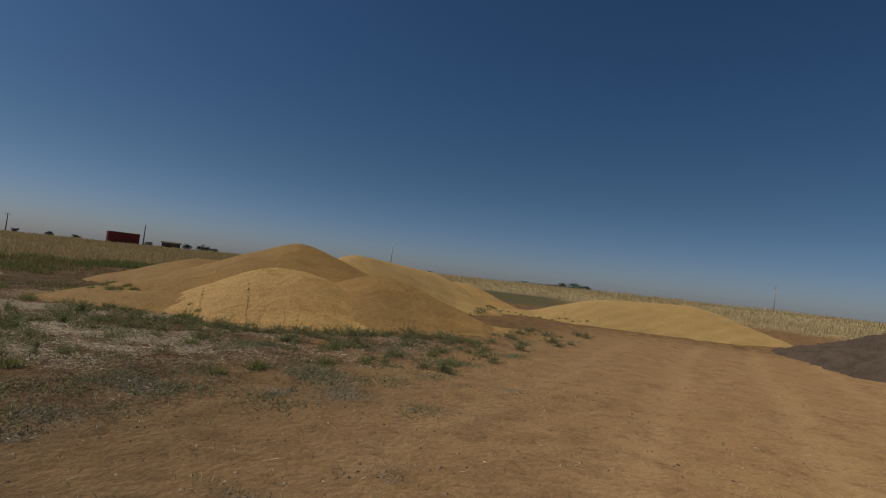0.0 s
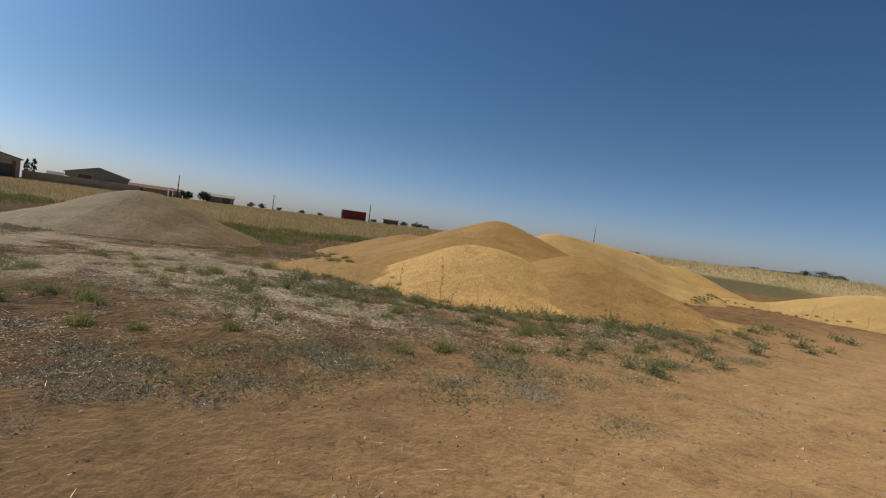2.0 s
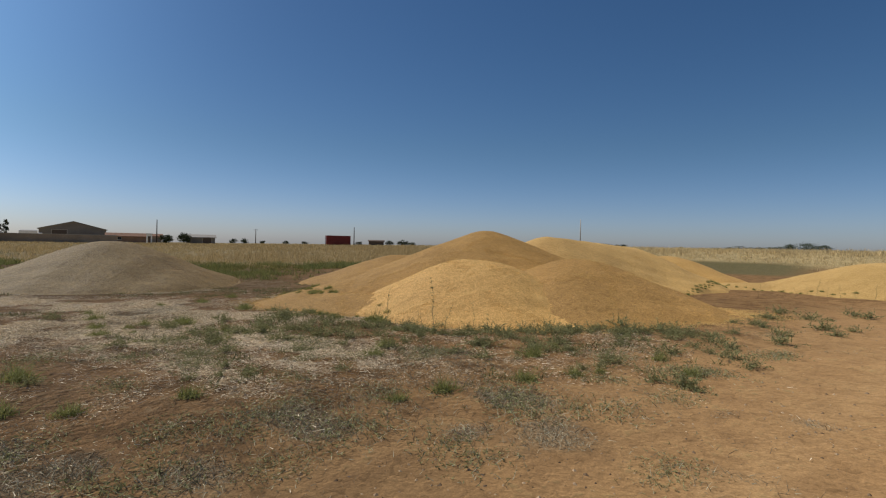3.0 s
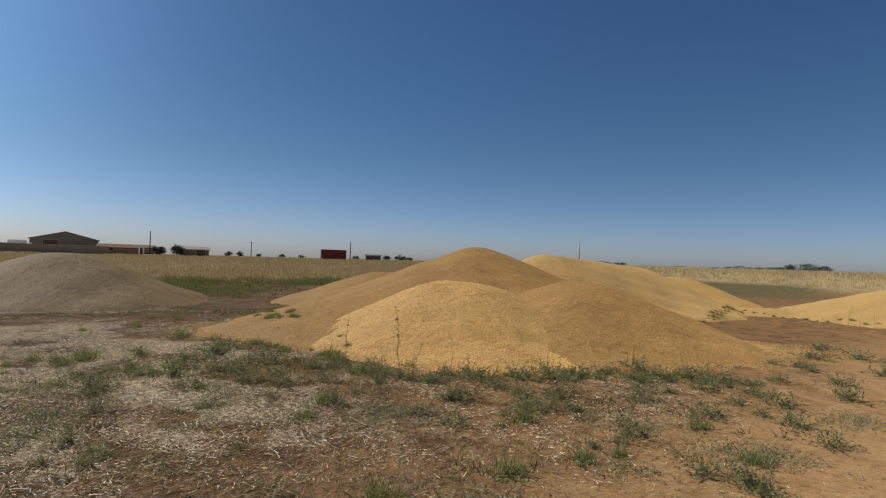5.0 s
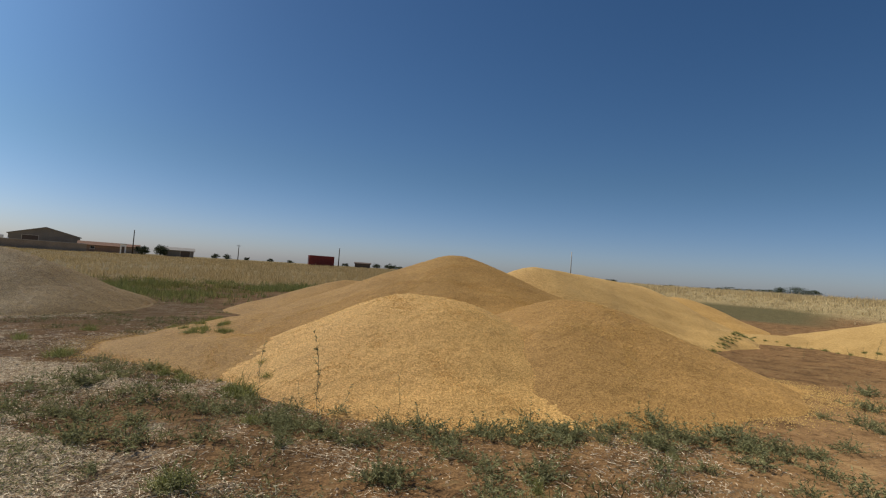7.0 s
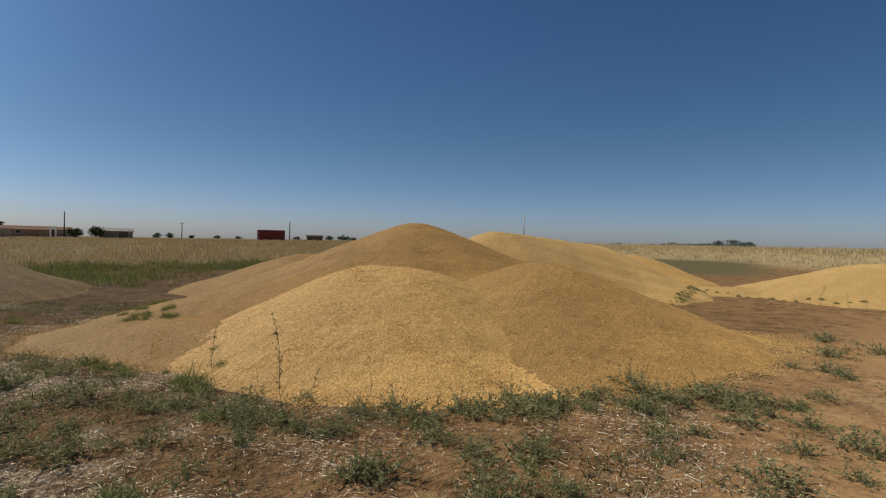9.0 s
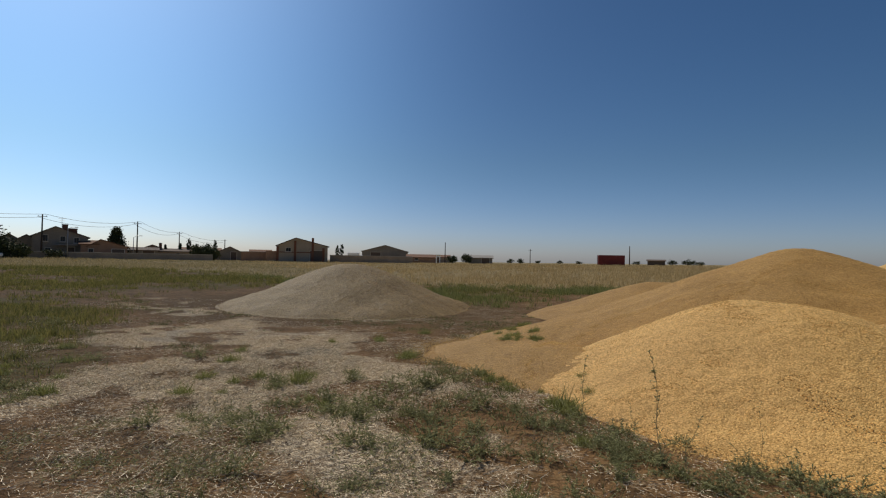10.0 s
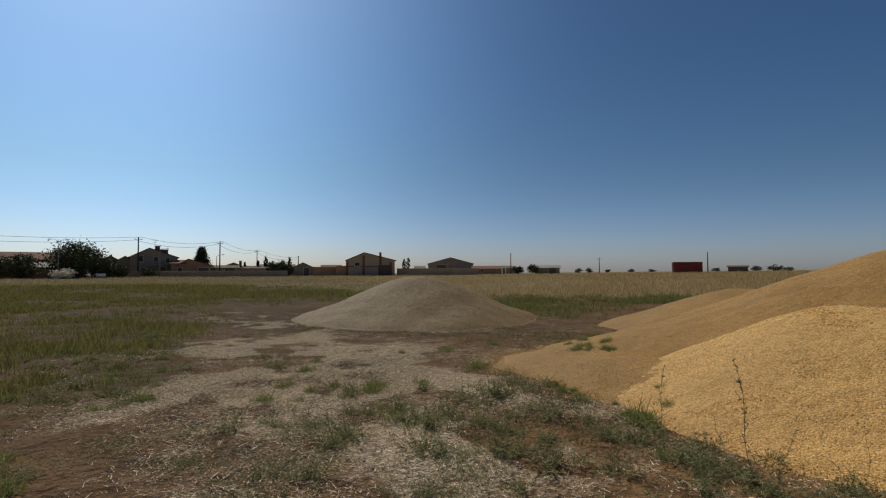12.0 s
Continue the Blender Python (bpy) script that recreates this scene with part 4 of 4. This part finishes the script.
BUSHY = [(-6.3, 7.4), (-7.3, 6.7), (-6.8, 5.5), (-4.6, 7.0), (-5.2, 8.2), (-3.0, 9.1), (-2.8, 8.5), (-3.2, 10.4), (-2.9, 10.9), (-1.2, 10.4), (-1.1, 11.1), (-0.7, 13.7),
         (-1.1, 7.8), (-4.2, 9.2), (-2.2, 10.0), (-2.0, 11.5), (-5.7, 8.7), (-7.0, 6.4), (-6.3, 6.2), (-7.0, 7.0), (-8.1, 7.1), (-7.0, 7.8), (-5.7, 7.1), (-6.1, 6.9), (-5.4, 7.6)]
BUSHY2 = [(-3.9, 9.7), (-3.4, 9.9), (-2.5, 11.2), (-1.8, 11.6), (-0.6, 14.7), (-0.5, 16.4), (1.2, 17.2), (-2.7, 11.3), (-3.6, 10.2), (-2.4, 10.6), (-6.9, 5.5), (-8.0, 7.5), (-7.8, 6.2), (-1.6, 10.9), (-0.2, 12.6), (0.4, 14.0), (-1.4, 9.6),
          (-4.9, 8.0), (-5.5, 8.3), (-6.2, 8.0), (-4.4, 8.6), (0.1, 15.6), (-0.9, 12.2)]
TUFTS = [(-4.3, 3.9), (-2.6, 5.7), (-2.8, 5.2), (-1.9, 7.4), (-2.2, 6.7), (-8.7, 4.6), (-8.8, 6.0), (-12.1, 7.0), (-11.8, 7.9), (-10.0, 7.9), (-9.5, 4.8), (-10.5, 5.1), (-9.3, 5.5), (-9.1, 6.1), (-11.4, 5.3), (-12.2, 8.0), (-13.0, 9.3), (-10.2, 8.0),
         (-0.8, 8.3), (-2.8, 8.0), (-4.6, 3.0), (-5.0, 2.6), (-4.7, 7.0)]
MORE_BUSHY = [(-0.8, 7.8), (-0.9, 10.0), (-0.8, 10.7), (-0.6, 9.8), (-0.3, 9.3), (-0.6, 13.4), (0.9, 17.5), (0.6, 13.3), (0.9, 14.2), (-0.1, 11.7), (-1.8, 8.3), (-1.8, 8.0), (-1.1, 13.7), (-11.8, 1.9), (-11.2, 3.1), (-11.0, 4.6), (-9.0, 5.7), (-7.4, 4.4), (-16.4, 1.2), (-6.4, 3.0), (-9.6, 2.5), (-6.7, 7.1), (-3.7, 7.4), (-7.4, 6.3), (-3.8, 8.9), (-3.8, 8.1), (-3.7, 8.2)]
MORE_TUFTS = [(-10.1, 1.3), (-11.0, 2.1)]
GREENS = [(-12.3, 1.1), (-11.2, 2.8), (-9.1, 3.1), (-8.6, 2.7), (-6.5, 2.7), (-6.9, 2.6), (-12.0, 0.8), (-10.5, 2.2), (-7.6, 1.6), (-7.0, 1.9), (-8.2, 1.2), (-9.6, 1.4), (-11.0, 1.4), (-13.2, 1.8), (-6.2, 2.0), (-6.1, 3.0), (-10.0, 3.0), (-12.6, 2.4)]
HEAP_TUFTS = [(-10.9, 10.6), (-11.2, 10.9), (-11.6, 11.0), (-9.7, 10.4), (-10.4, 10.8), (-11.9, 11.2), (-12.7, 11.4), (-10.1, 10.5), (-7.1, 8.95), (-6.85, 8.9), (-11.4, 10.5), (-10.3, 10.1), (-12.4, 10.9), (-8.1, 8.55), (-7.8, 8.5), (-7.5, 8.45), (-8.4, 8.6), (-10.7, 10.3), (-10.0, 9.9), (-13.0, 11.6)]
EDGE_TUFTS = [(-3.45 + 0.42 * k / 34 + 0.12 * math.sin(k * 2.1), 19.9 + 5.5 * k / 34) for k in range(35)] + [(-2.6 + 0.31 * k, 25.1 - 0.1 * k + 0.15 * math.sin(k * 1.7)) for k in range(13)]
TALL = [(-4.98, 8.5, 1.12), (-4.8, 8.55, 0.7), (-5.35, 8.6, 0.6), (-4.75, 9.4, 0.5), (-10.8, 4.3, 0.55), (-10.6, 4.2, 0.4), (-1.5, 21.7, 0.6), (-0.5, 22.9, 0.5), (0.05, 23.2, 0.75), (0.7, 23.5, 0.55), (1.6, 23.3, 0.6), (1.1, 23.4, 0.4), (0.35, 23.25, 0.5), (-0.2, 23.1, 0.45), (-6.35, 8.75, 0.95), (-2.5, 11.0, 0.5), (-4.6, 8.4, 0.5), (-6.6, 6.9, 0.5)]

rng = random.Random(4)
MODELS = {k: [weed(k, s) for s in seeds] for k, seeds in (("bushy", (1, 2, 3, 4)), ("mat", (5, 6, 7)), ("tuft", (8, 9, 10)), ("tall", (11, 12)))}


def on_soil(x, y):
    top = np.full(np.shape(x), -1.0)
    for ls, seed in HEAPS:
        top = np.maximum(top, lobe_height(ls, seed, x, y))
    return top < 0.02


def plant(kind, x, y, size, lean=6):
    z = float(surface(x, y)) - 0.01
    ob = copy_thing(rng.choice(MODELS[kind]), Matrix.Identity(4))
    ob.matrix_basis = pose(x, y, z, rng.uniform(-lean, lean), rng.uniform(-lean, lean), rng.uniform(0, 360)) @ Matrix.Diagonal((size, size, size * rng.uniform(0.8, 1.15), 1))


CLUMPED = {}


def plant_joined(kind, x, y, size, lean=6):
    """The same plant, joined into one sheet of growth where single ones cannot be told apart."""
    model = rng.choice(MODELS[kind])
    m = np.array(pose(x, y, float(surface(x, y)) - 0.01, rng.uniform(-lean, lean), rng.uniform(-lean, lean), rng.uniform(0, 360)) @ Matrix.Diagonal((size, size, size * rng.uniform(0.8, 1.15), 1)))
    for child in model.children:
        me = child.data
        co = np.empty(len(me.vertices) * 3)
        me.vertices.foreach_get("co", co)
        at = np.empty(len(me.loops), int)
        me.loops.foreach_get("vertex_index", at)
        vs, fs = CLUMPED.setdefault(me.materials[0], ([], []))
        fs.append(at.reshape(-1, 4) + sum(len(q) for q in vs))
        vs.append(co.reshape(-1, 3) @ m[:3, :3].T + m[:3, 3])


for x, y in BUSHY + BUSHY2:
    plant("bushy", x, y, rng.uniform(0.6, 1.1))
    for _ in range(rng.choice((0, 0, 1, 1))):
        dx, dy = rng.gauss(0, 0.32), rng.gauss(0, 0.32)
        if on_soil(np.array([x + dx]), np.array([y + dy]))[0]:
            plant("bushy", x + dx, y + dy, rng.uniform(0.3, 0.75))
for k in range(22):
    u = k / 21
    plant("bushy", -3.7 + 2.6 * u + rng.gauss(0, 0.15), 9.9 + 1.9 * u + rng.gauss(0, 0.16), rng.uniform(0.4, 0.85))
for k in range(9):
    u = k / 8
    plant("bushy", -6.6 + 2.6 * u + rng.gauss(0, 0.15), 8.35 + 0.75 * u + rng.gauss(0, 0.14), rng.uniform(0.35, 0.7))
for x, y in MORE_BUSHY:
    plant("bushy", x, y, rng.uniform(0.5, 0.95))
for x, y in MATS + MORE_MATS:
    plant("mat", x, y, rng.uniform(0.8, 1.4), 2)
for x, y in TUFTS + MORE_TUFTS:
    plant("tuft", x, y, rng.uniform(0.6, 1.05))
for x, y in GREENS:
    plant_joined("tuft", x, y, rng.uniform(0.6, 1.0))
    plant_joined("bushy", x + rng.uniform(-0.4, 0.4), y + rng.uniform(-0.4, 0.4), rng.uniform(0.5, 0.8))
for x, y in HEAP_TUFTS:
    for _ in range(2):
        plant_joined("tuft", x + rng.gauss(0, 0.16), y + rng.gauss(0, 0.14), rng.uniform(0.35, 0.75))
for x, y in EDGE_TUFTS:
    plant_joined("tuft", x, y, rng.uniform(0.3, 0.6))
for x, y, s in TALL:
    plant("tall", x, y, s)
for x, y, s in ((-5.0, 8.5, 0.75), (-4.75, 8.45, 0.65), (-5.2, 8.4, 0.55), (-4.5, 8.5, 0.5), (-4.5, 9.4, 0.6)):
    plant("bushy", x, y, s)
for x, y, s in ((-6.65, 8.72, 1.3), (-6.48, 8.66, 1.0), (-6.8, 8.7, 0.9)):
    plant("tuft", x, y, s)
plant("bushy", -6.6, 8.72, 0.65)
# more of the same weeds, thicker in some places than others
gw = np.random.default_rng(77)
wx, wy = -9.6 + 9.4 * gw.random(900), 3.6 + 7.2 * gw.random(900)
keep = on_soil(wx, wy) & (np.hypot(wx + 1.7, wy - 5.2) > 2.2) & (gw.random(900) < 0.19 * np.clip(0.55 + 1.2 * waves(wx, wy, 1.4, 78), 0, 1) * (1 - 0.75 * zone_values(wx, wy)["sand"]) * smoothstep(3.0, 6.5, wy - 0.2 * (wx + 4)))
for x, y in zip(wx[keep], wy[keep]):
    plant(rng.choice(("bushy", "bushy", "bushy", "tuft")), float(x), float(y), rng.uniform(0.35, 0.85))
for kind in MODELS.values():
    for ob in kind:
        for child in list(ob.children):
            bpy.data.objects.remove(child)
        bpy.data.objects.remove(ob)


def stuff(name, verts, faces, mat, label, category):
    return tagged(mesh_object(name, verts.tolist(), faces.tolist(), mat, smooth=False), label, category, kind="stuff")


def spread(g, n, x0, x1, y0, y1, density):
    """Points in a rectangle, kept by chance after a density of 0 to 1."""
    x, y = x0 + (x1 - x0) * g.random(n), y0 + (y1 - y0) * g.random(n)
    keep = g.random(n) < density(x, y)
    return x[keep], y[keep]


# straw and stalks lying about
g = np.random.default_rng(21)


def straw_density(x, y):
    z = zone_values(x, y)
    patch = np.clip(0.55 + 0.9 * waves(x, y, 2.6, 31) + 0.6 * waves(x, y, 8, 32), 0, 1)
    return on_soil(x, y) * np.clip(z["straw"] * 2.8 * patch + 0.07 * patch * (1 - z["sand"]) + 0.0008, 0, 1) * (1 - z["dark"] * 0.7)


for mat, (vs, fs) in CLUMPED.items():
    stuff("grass_tufts", np.concatenate(vs), np.concatenate(fs), mat, "green tufts growing along the feet of the heaps", "grass")

x, y = spread(g, 1300000, -25, 1.5, 0.5, 11, straw_density)
n = len(x)
start = np.stack([x, y, ground_height(x, y) + 0.004 + 0.012 * g.random(n)], 1)
v, f = strips(g, start, fan(g, n, -2, 14), 0.012 + 0.03 * g.random(n) + 0.09 * g.random(n) ** 12, 0.0014 + 0.0022 * g.random(n), 0.12, 1, 0.0)
stuff("straw_litter", v, f, straw_mat, "pale broken straw scattered on the soil", "straw")

# dead grey stems between the weeds
def stem_density(x, y):
    z = zone_values(x, y)
    patch = np.clip(2.2 * waves(x, y, 1.7, 41) + 1.3 * waves(x, y, 5.5, 42) - 0.3, 0, 1)
    return on_soil(x, y) * np.clip(z["mat"] * 0.9 + 0.4 * patch * (1 - 0.97 * z["sand"]), 0, 1) * (1 - 0.8 * z["dark"])


x, y = spread(g, 420000, -12, 1.5, 1.2, 12.5, stem_density)
n = len(x)
v, f = strips(g, np.stack([x, y, ground_height(x, y)], 1), fan(g, n, 8, 65), 0.02 + 0.065 * g.random(n), np.full(n, 0.0022), 0.25, 2, 0.15)
stuff("dead_stems", v, f, mat_stem, "short dead grey stems and thistle remains", "dry weeds")

# little green seedlings
def seedling_density(x, y):
    z = zone_values(x, y)
    patch = np.clip(2.4 * waves(x, y, 1.8, 51) + 1.8 * waves(x, y, 5, 52) - 0.75, 0, 1)
    return on_soil(x, y) * (patch * 0.5 * (1 - z["sand"]) + np.clip(z["green"] * 1.3, 0, 1) * (0.3 + 0.7 * patch)) * (1 - 0.7 * z["dark"])


x, y = spread(g, 38000, -24, 2, 0, 16, seedling_density)
n = len(x)
per = 9
root = np.repeat(np.stack([x, y, ground_height(x, y)], 1), per, 0) + g.normal(size=(n * per, 3)) * [0.045, 0.045, 0]
v, f = strips(g, root, fan(g, n * per, 15, 85), 0.03 + 0.1 * g.random(n * per), np.full(n * per, 0.005), 0.25, 2, 0.25)
stuff("low_weeds", v, f, by_piece("low weed leaves", (0.06, 0.072, 0.026), (0.22, 0.215, 0.095), 0.8, 0.25), "low green weeds and seedlings in patches", "weeds")

# the greener rough grass on the village side
def clumps(g, x, y, per, tall, wide, spreadr, segs):
    n = len(x)
    root = np.repeat(np.stack([x, y, ground_z(x, y)], 1), per, 0) + g.normal(size=(n * per, 3)) * [spreadr, spreadr, 0]
    height = np.repeat(tall, per) * (0.55 + 0.6 * g.random(n * per))
    return strips(g, root, fan(g, n * per, 55, 89), height, np.repeat(wide, per), 0.14, segs, 0.06)


def polar(g, n, a0, a1, r0, r1, density):
    a, r = a0 + (a1 - a0) * g.random(n), np.sqrt(r0 * r0 + (r1 * r1 - r0 * r0) * g.random(n) ** 1.7)
    x, y = -1.7 - np.sin(np.radians(a)) * r, 5.2 + np.cos(np.radians(a)) * r
    keep = g.random(n) < density(x, y)
    return x[keep], y[keep], r[keep]


x, y, r = polar(g, 130000, 40, 150, 9, 66, lambda x, y: on_soil(x, y) * np.clip(zone_values(x, y)["green"] * 1.2, 0, 1) * np.clip(0.25 + 0.3 * smoothstep(12, 22, compass(x, y)[0]) + 1.0 * waves(x, y, 0.9, 61) + 0.9 * waves(x, y, 3.2, 62), 0.05, 1))
v, f = clumps(g, x, y, 8, 0.04 + 0.15 * g.random(len(x)) ** 2 + 0.0025 * r, 0.005 + 0.0003 * r, 0.09, 2)
stuff("rough_grass", v, f, mixed_blade, "rough half-green grass at the edge of the yard", "grass")

x, y, r = polar(g, 90000, -48, 135, 18, 135, lambda x, y: on_soil(x, y) * zone_values(x, y)["field"] * (1 - zone_values(x, y)["fallow"]) * np.clip(0.75 + 0.4 * waves(x, y, 0.25, 71), 0.25, 1))
tall = (0.14 + 0.34 * g.random(len(x))) * (0.45 + 0.55 * zone_values(x, y)["field"]) * np.clip(1 + 0.5 * waves(x, y, 0.4, 72), 0.4, 1.5) * (1 - 0.3 * smoothstep(55, 75, compass(x, y)[1]))
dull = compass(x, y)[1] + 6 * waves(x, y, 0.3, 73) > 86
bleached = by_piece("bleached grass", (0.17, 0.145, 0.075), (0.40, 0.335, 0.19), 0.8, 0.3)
# sunlit look of this sector is put into a paler blade colour
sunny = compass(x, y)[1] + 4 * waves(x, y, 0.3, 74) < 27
sunlit = by_piece("sunlit straw grass", (0.36, 0.275, 0.14), (0.68, 0.54, 0.30), 0.8, 0.35)
for pick, mat, label in ((~dull & ~sunny, dry_blade, "tall dry yellow grass of the field around the yard"), (sunny, sunlit, "dry grass behind the grain heaps, coloured pale as if sunlit"), (dull, bleached, "bleached beige grass before the village")):
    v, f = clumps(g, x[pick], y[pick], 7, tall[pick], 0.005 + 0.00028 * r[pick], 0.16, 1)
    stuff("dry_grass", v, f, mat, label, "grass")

lush = by_piece("lush strip grass", (0.085, 0.11, 0.032), (0.27, 0.265, 0.10), 0.8, 0.35)
def strip_density(x, y):
    rr, az = compass(x, y)
    return on_soil(x, y) * np.exp(-((rr - field_edge(az) + 3.2 + 1.5 * waves(x, y, 0.6, 75)) / 2.6) ** 2) * smoothstep(34, 44, az) * (1 - smoothstep(88, 96, az)) * np.clip(0.3 + 1.0 * waves(x, y, 1.6, 76), 0, 1)


x, y, r = polar(g, 70000, 32, 98, 20, 40, strip_density)
v, f = clumps(g, x, y, 8, 0.12 + 0.2 * g.random(len(x)), 0.005 + 0.0003 * r, 0.1, 2)
stuff("green_strip", v, f, lush, "strip of green grass along the field edge", "grass")

# stones, clods and spilled kernels
def pebbles(g, x, y, z, size, squash):
    n = len(x)
    shape = np.array([[1, 0, 0], [0, 1, 0], [-1, 0, 0], [0, -1, 0], [0, 0, 1], [0, 0, -1]], float)
    a = g.random(n) * 6.283
    p = shape[None] * (0.6 + 0.6 * g.random((n, 6, 1))) * size[:, None, None] * np.array([1, 0.7, squash])
    c, s = np.cos(a)[:, None], np.sin(a)[:, None]
    q = np.stack([p[..., 0] * c - p[..., 1] * s + x[:, None], p[..., 0] * s + p[..., 1] * c + y[:, None], p[..., 2] + z[:, None]], -1)
    tri = np.array([[0, 1, 4], [1, 2, 4], [2, 3, 4], [3, 0, 4], [1, 0, 5], [2, 1, 5], [3, 2, 5], [0, 3, 5]])
    return q.reshape(-1, 3), (np.arange(n)[:, None, None] * 6 + tri[None]).reshape(-1, 3)


x, y = spread(g, 26000, -12, 6, 0.8, 14, lambda x, y: on_soil(x, y) * np.clip(0.35 + 0.8 * waves(x, y, 1.5, 81), 0.05, 1))
v, f = pebbles(g, x, y, ground_height(x, y), 0.004 + 0.024 * g.random(len(x)) ** 5, 0.6)
stuff("stones", v, f, stone_mat, "small stones and clods of soil", "stones")


def near_foot(x, y):
    best = np.zeros(np.shape(x))
    for ls, seed in HEAPS[:3]:
        h = lobe_height(ls, seed, x, y)
        best = np.maximum(best, np.where(h < 0.06, np.exp(-((h - 0.0) / 0.07) ** 2), 0))
    return best


x, y = spread(g, 200000, -13, 0, 7.5, 17, near_foot)
v, f = pebbles(g, x, y, surface(x, y) + 0.004, 0.006 + 0.006 * g.random(len(x)), 0.6)
stuff("spilled_grain", v, f, kernel_mat, "loose yellow kernels spilled around the heaps", "grain")
x, y = spread(g, 40000, -10, -1, 8, 16, lambda x, y: 1.0 * (lobe_height(*HEAPS[0], x, y) > 0.0) + 0.7 * (lobe_height(*HEAPS[1], x, y) > 0.0))
v, f = pebbles(g, x, y, surface(x, y) + 0.004, 0.005 + 0.005 * g.random(len(x)), 0.6)
stuff("top_kernels", v, f, kernel_mat, "coarse kernels lying on top of the grain", "grain")
